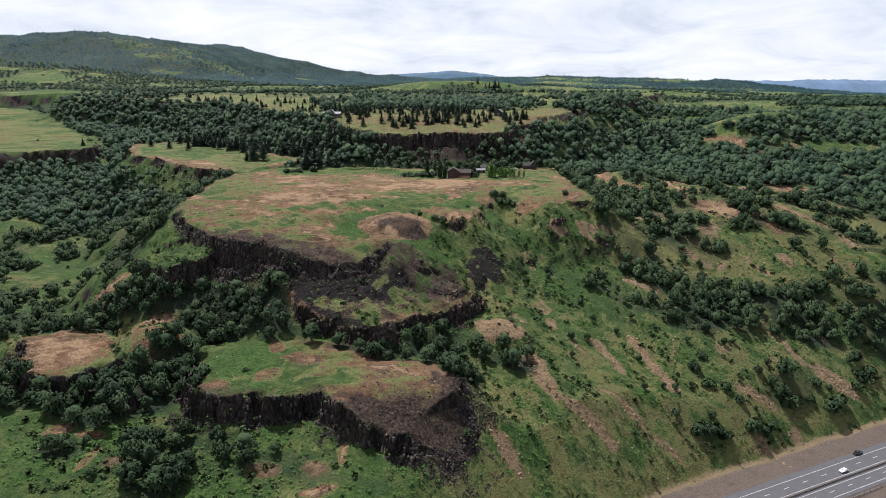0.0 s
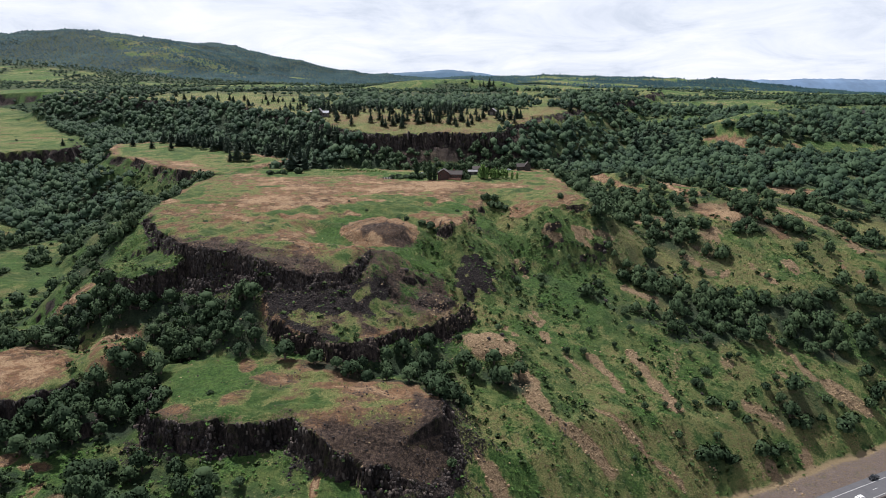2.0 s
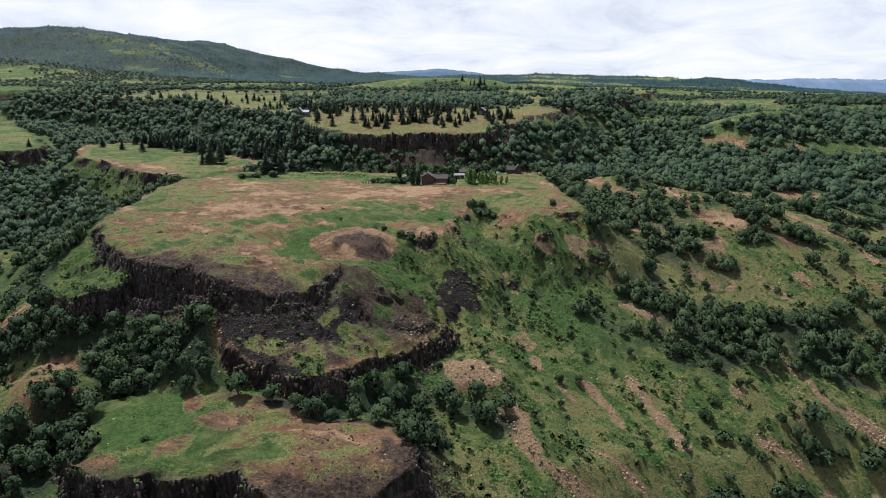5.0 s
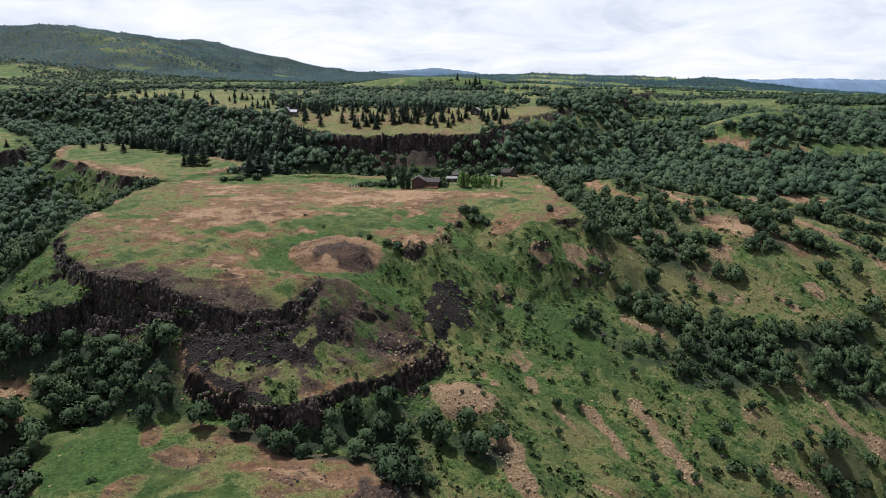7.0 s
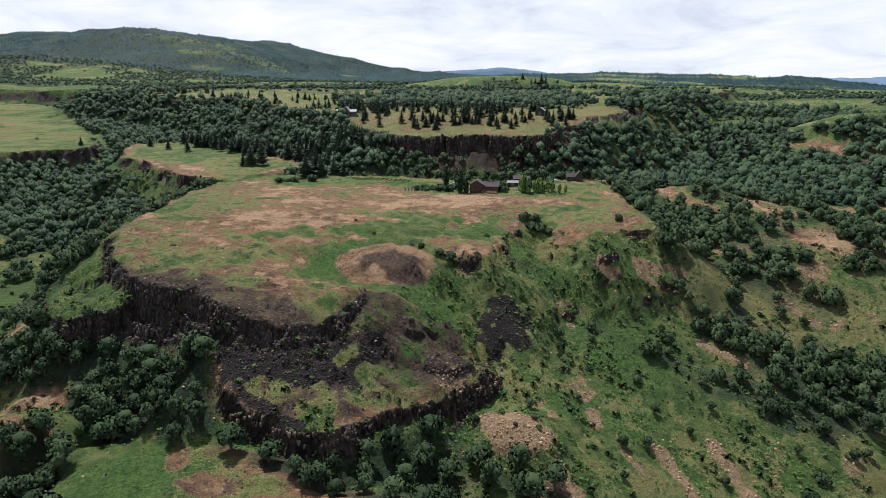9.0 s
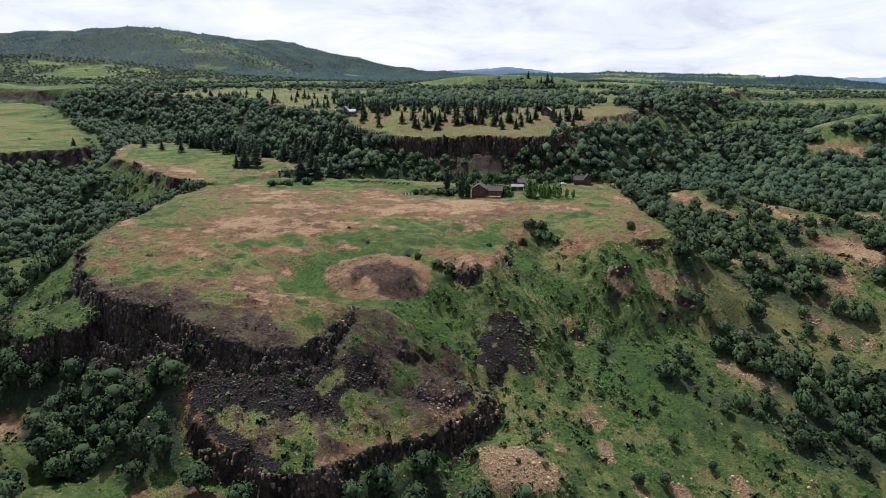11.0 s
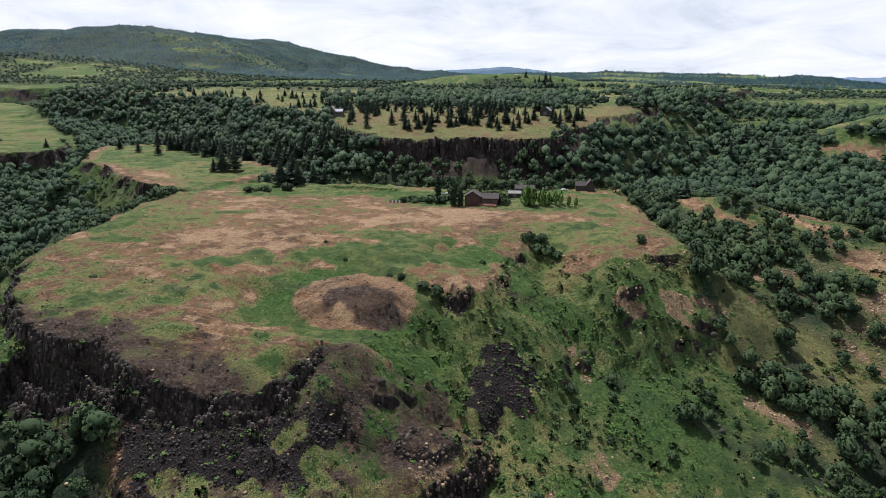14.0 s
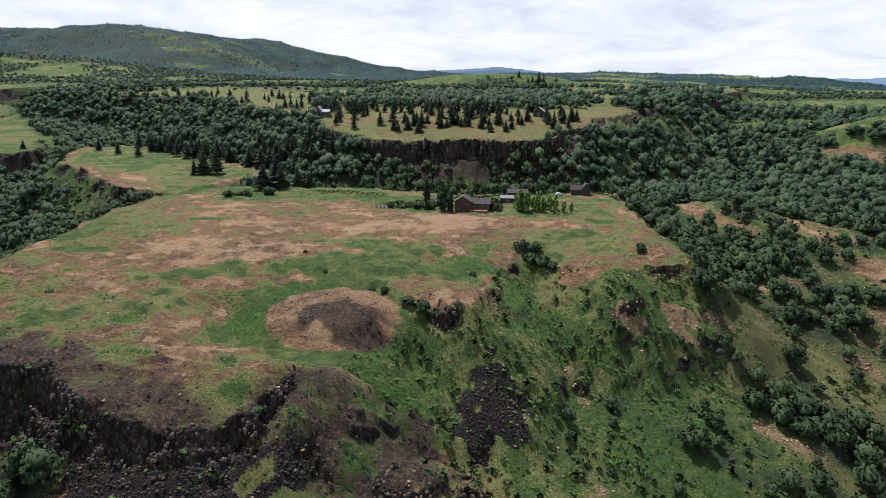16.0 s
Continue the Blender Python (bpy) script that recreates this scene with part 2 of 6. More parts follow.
    rim = outline_distance(x, y, MESA)
    top = 99.8 + 0.05 * np.clip(y - 420, 0, 95) - 0.075 * np.clip(412 - y, 0, 120) - 7.5 * bump(x, y, -50, 303, 36, 26) + 0.8 * rough - swale
    top = top + 0.5 * fbm(x, y, 9, 3, 21) - 1.8 * front * sstep(-24, 0, rim + 4 * broad) - 1.0 * (1 - front) * sstep(-9, 1, rim)
    top = top + 3.2 * bump(x, y, -41, 329, 11, 8, 20)
    open_rim = 1 - bump(x, y, -12, 358, 13, 16)
    chance = np.clip(0.55 + 0.9 * fbm(x, y, 26, 3, 8), 0, 1.4)
    cliff = ((6.0 + 4.0 * sstep(-62, -84, x) + 9 * sstep(-84, -112, x)) * front + 6.0 * west * chance + 3.6 * (1 - front) * (1 - west) * chance) * open_rim + 0.3 + 2.2 * bump(x, y, 10, 375, 6, 6)
    lay("mesa", MESA, top, cliff, 1.6 + (0.45 + 0.05 * front) * cliff, 0.80 - 0.24 * front - 0.05 * west - 0.3 * sstep(430, 510, y), flute * (0.9 - 0.35 * front))
    knoll = oval(x, y, -30, 374, 22, 18, 8) + 0.10 * fbm(x, y, 9, 3, 31)
    h = h + 5.0 * sstep(1.08, 0.62, knoll) * (0.82 + 0.18 * sstep(0.8, 0.1, knoll))
    lay("apron", APRON, 87 - 0.42 * np.clip(outline_distance(x, y, MESA), 0, 60) + 0.8 * fbm(x, y, 7, 3, 44), (11 + 2 * broad) * sstep(362, 335, y), 4.5, 0.6, flute * 0.8)
    lip = outline_distance(x, y, TERRACE) + flute * 0.8
    cap = 54.3 + 0.7 * np.clip(y - 272, 0, 80) * sstep(-58, -84, x) + 0.5 * broad
    h = h - np.maximum(0, h - cap) * sstep(-1.5, 1.0, lip) * sstep(-114, -98, x) * sstep(-8, -30, x) * sstep(306, 292, y)
    lay("terrace", TERRACE, 61.5 + 0.36 * np.clip(-outline_distance(x, y, TERRACE), 0, 32) + 1.3 * fbm(x, y, 8, 3, 41) + 0.8 * fbm(x, 2.5 * y, 14, 2, 40), 12 * sstep(-90, -72, x), 5.5, 0.6, flute * 0.8)
    lay("bench", BENCH, 52.6 + 0.05 * (y - 228) - 0.36 * np.clip(230 - y, 0, 30) * sstep(-48, -20, x) + 0.9 * fbm(x, y, 14, 3, 42) - 3 * bump(x, y, -2, 212, 14, 10) - 3.5 * bump(x, y, -42, 264, 30, 9, -8) - 1.5 * sstep(-12, 0, outline_distance(x, y, BENCH)),
        1 + 8.5 * sstep(262, 238, y) * (1 - 0.7 * sstep(-34, 0, x)), 3.6, 0.5 + 0.25 * sstep(-10, 5, x), flute * 1.25)
    lay("left_bench", LEFT_BENCH, 52 + 0.04 * (y - 260) + 0.8 * fbm(x, y, 12, 3, 43), 1 + 7 * sstep(282, 262, y), 3.5, 0.5, flute * 1.2)
    # rock ribs that crop out of the eastern hillside
    for cx, cy, rx, ry, turn, up in OUTCROPS:
        o = oval(x, y, cx, cy, rx, ry, turn) + 0.22 * fbm(x, y, 5, 3, 45)
        h = h + up * sstep(1.1, 0.75, o)
        cliffs = np.maximum(cliffs, (0.3 if cx > 20 else 1.0) * sstep(0.65, 0.85, o) * sstep(1.25, 1.0, o))
    # level ground for the road and its gravel verge
    a = road_across(x, y) + 1.2 * fbm(x, y, 30, 2, 50)
    level = sstep(26, 17, a + 0.28 * np.maximum(0, 95 - x)) * sstep(-900, -850, a)
    ae = a + 0.28 * np.maximum(0, 95 - x)
    foot = 0.8 * np.maximum(0, ae - 19)
    h = np.where(ae < 75, np.minimum(h, foot), h)
    h = h * (1 - level) + (0.25 * fbm(x, y, 14, 2, 51) * sstep(6, 16, a) - 0.05) * level
    # far hills
    for y0, reach, crest in RIDGES:
        cx = np.array([c[0] for c in crest], float)
        cz = np.array([c[1] for c in crest], float)
        z = np.interp(x, cx, cz) + 14 * fbm(x, y, 420, 4, 60) + 6 * fbm(x, y, 90, 3, 61) - 12 * np.abs(fbm(x + 0.3 * y, 0.45 * y, 210, 3, 62)) + 5
        f = np.exp(-((y - y0) / reach) ** 2) * sstep(cx[0] - 700, cx[0], x) * sstep(cx[-1] + 500, cx[-1], x)
        h = np.maximum(h, h + (z - h) * f)
    h = h + 0.7 * sstep(0.25, 0.42, fbm(x * 0.35 + 0.1 * y, y, 9, 4, 94)) * tops["mesa"] * sstep(450, 380, y) * sstep(0, -30, x)
    h = h + 0.5 * sstep(0.05, 0.30, fbm(x * 0.6 + 0.2 * y, y, 5.5, 3, 95)) * np.maximum(tops["mesa"] * sstep(500, 440, y), np.maximum(tops["bench"], tops["left_bench"]))
    h = h + near * (0.30 * fbm(x, y, 3.2, 2, 71) + 0.95 * cliffs * fbm(x, y, 3.6, 3, 72)) * (1 - level)
    return h, cliffs, scree, tops, level, edges


OUTCROPS = [(-133, 235, 8, 4.5, 20, 4.5), (30, 297, 16, 11, -10, 1.2), (50, 262, 4, 16, 24, 1.6), (9, 380, 6, 5, 20, 1.6), (56, 381, 3.5, 6, 20, 2.2), (78, 407, 7, 4, 30, 2.2),
            (108, 404, 6, 3.5, 20, 2.0), (4, 318, 9, 5, 25, 1.4)]
APRON = [(-126, 335), (-150, 352), (-172, 388), (-192, 378), (-182, 350), (-166, 330), (-150, 321), (-129, 322)]
RIDGES = [
    (2800, 620, [(-2600, 400), (-1935, 430), (-1761, 437), (-1612, 446), (-1463, 453), (-1404, 436), (-1319, 424), (-1198, 403), (-1077, 372), (-981, 337), (-884, 300), (-787, 266), (-461, 230)]),
    (3600, 600, [(-1900, 450), (-1539, 478), (-1443, 483), (-1222, 474), (-1001, 438), (-844, 404), (-718, 364), (-559, 330), (-431, 318), (-270, 315), (-77, 296), (200, 262)]),
    (3000, 500, [(312, 268), (445, 278), (714, 275), (983, 270), (1225, 262), (1361, 246)]),
]

# ---------------------------------------------------------------- woods and grass
WOODS = [
    (0.85, [(-480, 250), (-262, 240), (-228, 300), (-192, 330), (-180, 400), (-188, 500), (-190, 552), (-226, 566), (-262, 604), (-345, 672), (-352, 705),
            (-425, 735), (-470, 700), (-720, 630), (-720, 300)]),
    (0.97, [(-352, 705), (-300, 748), (-200, 720), (-138, 648), (-150, 608), (-60, 606), (40, 610), (106, 596), (112, 560), (180, 600), (300, 720),
            (150, 750), (86, 655), (40, 618), (-50, 620), (-100, 642), (-142, 692), (-176, 728), (-240, 786), (-335, 868), (-470, 925), (-600, 940), (-540, 900), (-460, 815), (-432, 770)]),
    (0.86, [(114, 470), (120, 438), (165, 425), (215, 440), (300, 430), (420, 400), (760, 380), (950, 720), (560, 900), (300, 800), (180, 760),
            (112, 640), (112, 560)]),
]
WOODS += [
    (0.9, [(-660, 1000), (-480, 930), (-380, 930), (-420, 1100), (-620, 1240), (-760, 1240)]),
    (0.97, [(-160, 314), (-115, 300), (-96, 298), (-79, 290), (-69, 281), (-58, 271), (-62, 263), (-78, 266), (-92, 272), (-110, 282), (-130, 294), (-150, 300)]),
    (0.85, [(-22, 266), (-8, 280), (6, 290), (16, 296), (18, 284), (12, 264), (6, 250), (-6, 252)]),
    (0.92, [(-206, 254), (-192, 240), (-165, 240), (-150, 232), (-134, 230), (-120, 240), (-108, 236), (-104, 246), (-118, 262), (-128, 262), (-146, 256), (-142, 248), (-160, 236), (-186, 236), (-200, 262)]),
    (0.95, [(132, 332), (152, 322), (182, 332), (205, 340), (236, 356), (246, 340), (262, 330), (300, 350), (300, 400), (225, 375), (170, 372), (140, 356)]),
]
WOOD_LINES = [
    (0.97, 6, [(-92, 300), (-84, 292), (-76, 282), (-68, 274)]), (0.97, 8, [(-150, 317), (-138, 310), (-128, 302)]), (0.5, 4, [(-66, 271), (-52, 267)]), (0.97, 5, [(-48, 264), (-34, 259), (-22, 256), (-9, 254)]), (0.97, 5, [(8, 275), (20, 279), (32, 277), (42, 271)]), (0.7, 4, [(125, 258), (148, 264), (160, 272)]), (0.6, 5, [(171, 290), (190, 300), (200, 312)]), (0.97, 5, [(-30, 260), (-14, 267), (0, 277), (12, 287)]), (0.9, 6, [(12, 284), (11, 268), (8, 252)]),
    (0.7, 6, [(118, 412), (128, 430), (140, 455), (150, 480)]), (0.6, 4, [(122, 385), (135, 395), (146, 408)]), (0.4, 4, [(95, 372), (105, 362), (118, 352)]), (0.7, 8, [(140, 354), (155, 362), (172, 385)]),
    (0.97, 8, [(-122, 304), (-100, 299), (-88, 290), (-80, 280), (-72, 270)]),
    (0.97, 15, [(-400, 815), (-335, 812), (-262, 768), (-218, 730), (-182, 697), (-150, 668)]),
    (0.9, 7, [(-118, 216), (-112, 204), (-104, 190), (-98, 186)]),
    (0.8, 4, [(-104, 222), (-92, 217), (-84, 214)]),
    (0.9, 5, [(-143, 201), (-141, 204)]),
    (0.95, 36, [(-150, 715), (-235, 782), (-335, 880), (-470, 950), (-600, 985)]),
    (0.97, 14, [(120, 440), (128, 412), (140, 386), (152, 364), (172, 350), (212, 346), (270, 340), (430, 315)]),
    (0.8, 5, [(70, 374), (85, 362), (100, 357), (115, 347), (140, 345)]),
    (0.97, 12, [(-178, 322), (-140, 308), (-112, 292), (-96, 282), (-82, 272)]),
    (0.9, 7, [(-58, 259), (-40, 258), (-22, 264), (4, 286), (14, 294)]),
    (0.75, 5, [(4, 286), (20, 284), (30, 286)]),
    (0.95, 10, [(-140, 226), (-122, 238), (-118, 252), (-124, 262)]),
    (0.9, 10, [(-225, 240), (-196, 238), (-160, 236), (-140, 230)]),
    (0.9, 12, [(-215, 320), (-195, 312), (-185, 300)]),
    (0.97, 12, [(-190, 735), (-145, 692), (-105, 648), (-78, 628)]),
    (0.95, 9, [(-104, 640), (-62, 616), (-28, 609)]), (0.3, 5, [(-20, 610), (30, 608)]),
    (0.97, 8, [(-60, 598), (0, 590), (50, 594), (80, 606)]),
    (0.5, 7, [(-120, 196), (-70, 198), (-20, 192)]),
    (0.6, 5, [(-110, 214), (-92, 212), (-80, 208)]),
    (0.55, 4, [(-8, 206), (6, 208), (14, 216)]),
]
CLEARINGS = [(200, 577, 12, 4, -20), (206, 513, 18, 8, -60), (254, 530, 10, 36, -5), (320, 557, 26, 8, -32), (341, 732, 24, 8, 0), (435, 708, 48, 9, 0),
             (640, 1046, 95, 22, 0), (360, 1030, 70, 22, 10), (150, 1051, 34, 60, 0), (118, 735, 30, 22, 0), (139, 851, 40, 22, 0), (0, 1300, 190, 45, 0), (420, 1470, 130, 60, 0), (360, 1760, 190, 60, 0), (820, 1500, 130, 40, 0),
             (207, 522, 26, 9, -30), (238, 500, 30, 8, -40), (262, 545, 26, 9, -15), (175, 462, 16, 9, 30),
             (215, 470, 20, 8, -40), (390, 790, 75, 32, 5), (330, 660, 50, 9, 0), (250, 620, 20, 6, -20), (285, 470, 40, 12, -50),
             (320, 560, 30, 8, 10), (430, 700, 60, 10, 0), (-215, 345, 14, 30, 15), (-250, 380, 20, 7, 60), (-300, 430, 30, 10, 0),
             (20, 1010, 120, 40, 0), (107, 1285, 130, 40, 0), (500, 1450, 190, 60, 0), (820, 1350, 150, 30, 0),
             (-250, 1500, 100, 30, 0), (-300, 960, 90, 45, 0), (-1160, 1770, 130, 110, 0), (-940, 1400, 150, 34, 0), (-680, 1660, 160, 60, 0),
             (560, 2350, 240, 130, 0), (290, 1690, 120, 60, 0), (320, 895, 80, 24, 5), (338, 748, 30, 12, 10), (186, 537, 14, 7, 0), (154, 466, 7, 14, 0), (266, 567, 10, 8, 0), (-748, 1800, 110, 110, 0), (-470, 1456, 120, 40, 0), (-1228, 1920, 60, 80, 0), (30, 296, 19, 13, -10), (-147, 294, 10, 9, 30), (-190, 334, 15, 9, 20)]

# bare crests of the eastern spurs
CRESTS = [(5, [(146, 606), (149, 566), (156, 552), (163, 534), (172, 525)]), (5, [(194, 537), (202, 511), (198, 500), (201, 489)]), (4, [(318, 752), (340, 744), (352, 722)])]


def woods(x, y, tops):
    """How likely a tree stands at x, y."""
    wob = 7 * fbm(x, y, 30, 3, 80) + 17 * fbm(x, y, 120, 4, 79) * sstep(640, 820, y)
    w = np.zeros(x.shape)
    for dens, poly in WOODS:
        w = np.maximum(w, dens * sstep(5, -6, outline_distance(x, y, poly) + wob))
    for dens, wide, line in WOOD_LINES:
        w = np.maximum(w, dens * sstep(wide + 3, wide - 3, line_distance(x, y, line) + 0.6 * wob))
    # open woods further off, in bands
    far = sstep(720, 860, y) * sstep(-0.08, 0.14, fbm(x * 0.45, y, 130, 4, 82) + 0.10 * sstep(2300, 1500, y)) * 0.85
    far = far * (1 - 0.85 * sstep(60, -10, outline_distance(x, y, LEFT_MESA)))
    hill = sstep(2020, 2120, y) * sstep(-1.0, -0.5, fbm(x, y, 200, 4, 83) - 1.9 * bump(x, y, -1110, 2700, 190, 60, -4) - 0.75 * bump(x, y, -1100, 2380, 260, 190)) * 0.97
    hill = hill * (1 - 0.5 * sstep(130, 50, line_distance(x, y, [(-1380, 2740), (-1142, 2560), (-1020, 2530), (-923, 2555), (-841, 2512), (-760, 2480)]) + 90 * fbm(x, y, 90, 3, 72)))
    hill = hill * (1 - sstep(150, 350, x) * sstep(0.2, -0.15, fbm(x * 0.4, y, 150, 4, 76)))
    w = np.maximum(w, np.maximum(far, hill))
    w = np.maximum(w, 0.55 * sstep(760, 820, y) * sstep(1100, 700, y) * sstep(300, 420, x) * sstep(-0.1, 0.2, fbm(x, y, 80, 3, 84)))
    w = np.maximum(w, 0.85 * sstep(805, 840, y) * sstep(975, 930, y) * sstep(-120, -80, x) * sstep(150, 110, x) * sstep(-0.5, -0.2, fbm(x * 0.5, y, 40, 3, 75)))
    w = np.maximum(w, 0.8 * sstep(1430, 1480, y) * sstep(2130, 2060, y) * sstep(-380, -520, x) * sstep(-0.6, -0.3, fbm(x * 0.5, y, 90, 3, 74)))
    ragged = 0.25 * fbm(x, y, 16, 3, 81)
    for c in CLEARINGS:
        w = w * sstep(0.75, 1.15, oval(x, y, *c) + ragged)
    for wide, line in CRESTS:
        w = w * sstep(wide, wide + 5, line_distance(x, y, line) + 8 * ragged)
    gaps = np.maximum(sstep(-0.5, -0.2, fbm(x, y, 26, 3, 85)), sstep(560, 600, y) * sstep(1050, 950, y) * sstep(150, 60, x))
    gaps = np.maximum(gaps, sstep(1900, 2050, y))
    gaps = np.maximum(gaps, sstep(345, 325, y) * sstep(20, 0, x))
    w = w * (0.45 + 0.55 * gaps)
    # the eastern spur and the canyon are half open
    spur = sstep(20, -20, outline_distance(x, y, [(118, 400), (330, 380), (360, 480), (330, 590), (200, 570), (130, 480)]))
    w = w * (1 - spur * sstep(0.12, -0.12, fbm(x, y, 24, 3, 86)))
    # single small trees on the eastern slope
    w = np.maximum(w, (0.09 + 0.04 * sstep(310, 350, y)) * sstep(30, 60, x) * sstep(418, 395, y) * sstep(235, 262, y))
    w = np.maximum(w, (0.30 + 0.25 * sstep(210, 180, x)) * sstep(6, -6, outline_distance(x, y, [(122, 385), (170, 372), (250, 400), (330, 480), (260, 550), (200, 560), (130, 480)])) * sstep(-0.3, 0.2, fbm(x, y, 20, 3, 73)))
    w = w * (1 - 0.8 * sstep(-195, -225, x) * sstep(620, 560, y) * sstep(0.0, -0.3, fbm(x, y, 45, 3, 87)))
    back = sstep(-10, -7, outline_distance(x, y, BENCH)) * sstep(247, 253, y) * sstep(-72, -64, x)
    keep = np.maximum(np.maximum(tops["mesa"], tops["bench"] * (1 - back)), np.maximum(tops["terrace"], tops["left_bench"]))
    open_far = np.maximum(sstep(840, 800, y), sstep(-80, -130, x) * sstep(1120, 1000, y)) * sstep(190, 110, x)
    w = w * (1 - keep) * (1 - tops["arm"]) * (1 - 0.93 * tops["left"] * (y < 1050)) * (1 - 0.93 * tops["far"] * open_far * sstep(-0.7, -0.2, fbm(x * 0.3, y, 40, 3, 77)))
    w = w * (1 - 0.85 * sstep(34, 12, outline_distance(x, y, ARM)) * sstep(-188, -215, x) * sstep(690, 660, y))
    return w * sstep(24, 36, road_across(x, y))


DRY_SPOTS = [(-146, 294, 11, 11, 30), (-190, 334, 13, 7, 20), (206, 513, 12, 5, -60), (320, 557, 24, 7, -32), (341, 732, 22, 7, 0), (345, 700, 30, 6, 0), (-66, 196, 7, 4, 0), (-47, 198, 5, 3, 0), (-38, 206, 2, 6, 0), (-44, 187, 9, 3, 20), (-149, 215, 6, 3, 30), (-137, 213, 5, 3, 20), (-130, 197, 2.5, 8, 0), (-120, 196, 5, 4, 30), (-150, 292, 12, 9, 50), (-133, 268, 8, 8, 30),
             (212, 530, 26, 7, -30), (222, 462, 46, 12, -38), (300, 585, 30, 8, -30), (262, 545, 26, 9, -15), (30, 296, 15, 10, -10),
             (-134, 266, 14, 12, 40), (-178, 264, 26, 22, 0), (64, 428, 16, 9, 10), (92, 436, 16, 8, 20), (10, 387, 9, 7, 0), (-38, 333, 11, 7, 15), (16, 396, 8, 8, 0),
             (20, 412, 7, 14, -20), (98, 500, 9, 40, 0), (94, 455, 14, 22, 0), (66, 474, 26, 7, -10), (28, 458, 20, 6, 5), (-236, 602, 34, 8, -40), (-253, 699, 18, 7, 0), (-95, 420, 60, 30, 0), (-50, 482, 120, 26, 0), (-110, 520, 60, 12, 8),
             (70, 480, 40, 12, -8), (230, 500, 20, 6, -40), (285, 470, 40, 10, -50), (330, 560, 40, 7, -25), (-22, 244, 30, 3.5, -14), (-62, 253, 11, 6, 0), (-77, 265, 4, 7, 20), (-74, 238, 6, 8, -30), (-96, 231, 10, 3, -10)]
STREAKS = [(3.2, [(105, 315), (110, 298), (115, 280)]), (1.9, [(82, 308), (88, 296), (91, 286)]), (1.4, [(67, 304), (75, 293)]),
           (2.2, [(54, 334), (58, 329)]), (2.0, [(60, 320), (60, 314)]), (2.0, [(39, 317), (43, 311)]), (2.4, [(52, 381), (57, 373)]),
           (2.6, [(190, 340), (196, 329), (200, 315)]), (4.0, [(154, 289), (160, 287), (168, 284)]), (5.0, [(208, 312), (215, 307), (222, 303)]), (3.2, [(219, 340), (223, 335)]),
           (3.6, [(40, 277), (47, 265), (52, 253), (65, 248), (75, 242)]), (2.6, [(18, 228), (24, 222), (31, 215)]),
           (2.4, [(75, 267), (87, 261), (96, 254), (107, 248)]), (3.0, [(44, 284), (47, 277), (48, 265)]),
           (2.6, [(73, 401), (82, 400)]), (2.6, [(93, 411), (102, 408)]), (2.4, [(109, 412), (118, 413)]), (3.0, [(118, 373), (133, 363)]),
           (3.0, [(170, 416), (181, 400)]), (3.5, [(166, 466), (176, 462)]), (3.0, [(4, 318), (9, 312), (2, 309)]), (2.2, [(208, 397), (213, 393)]),
           (2.6, [(180, 428), (187, 422)]), (2.6, [(160, 448), (167, 442)]), (3.0, [(216, 456), (224, 448)]), (2.0, [(57, 338), (61, 332)]), (2.4, [(96, 405), (101, 400)])]
GREEN_SPOTS = [(-55, 362, 16, 14, 0), (-62, 378, 7, 14, 0), (-20, 350, 20, 6, 5), (0, 418, 34, 14, 8), (-24, 438, 32, 9, -10), (-45, 415, 14, 14, 0), (-35, 400, 12, 14, 0), (-60, 566, 140, 30, 0), (60, 545, 50, 42, 0),
               (-250, 700, 90, 36, 0), (0, 528, 45, 22, 0), (66, 470, 12, 6, 0), (-150, 420, 12, 6, 0), (-92, 396, 12, 6, 0), (-160, 338, 16, 18, 0),
               (-50, 234, 12, 4, 5), (-100, 260, 16, 16, 0), (-92, 243, 12, 5, 0), (-78, 402, 6, 8, 0), (-116, 354, 10, 4, 10), (-40, 274, 10, 3, 0), (-170, 450, 10, 20, 0),
               (-120, 480, 12, 4, 0), (-85, 498, 14, 4, 0), (30, 505, 20, 10, 0), (-20, 376, 4, 30, 10), (0, 345, 9, 14, 20)]


SCREE = [(-80, 304), (-60, 308), (-38, 310), (-20, 316), (-10, 312), (-10, 303), (-24, 296), (-40, 289), (-57, 287), (-74, 293)]

SCREE_EAST = [(14, 341), (20, 356), (24, 369), (29, 366), (41, 359), (32, 343), (24, 337)]


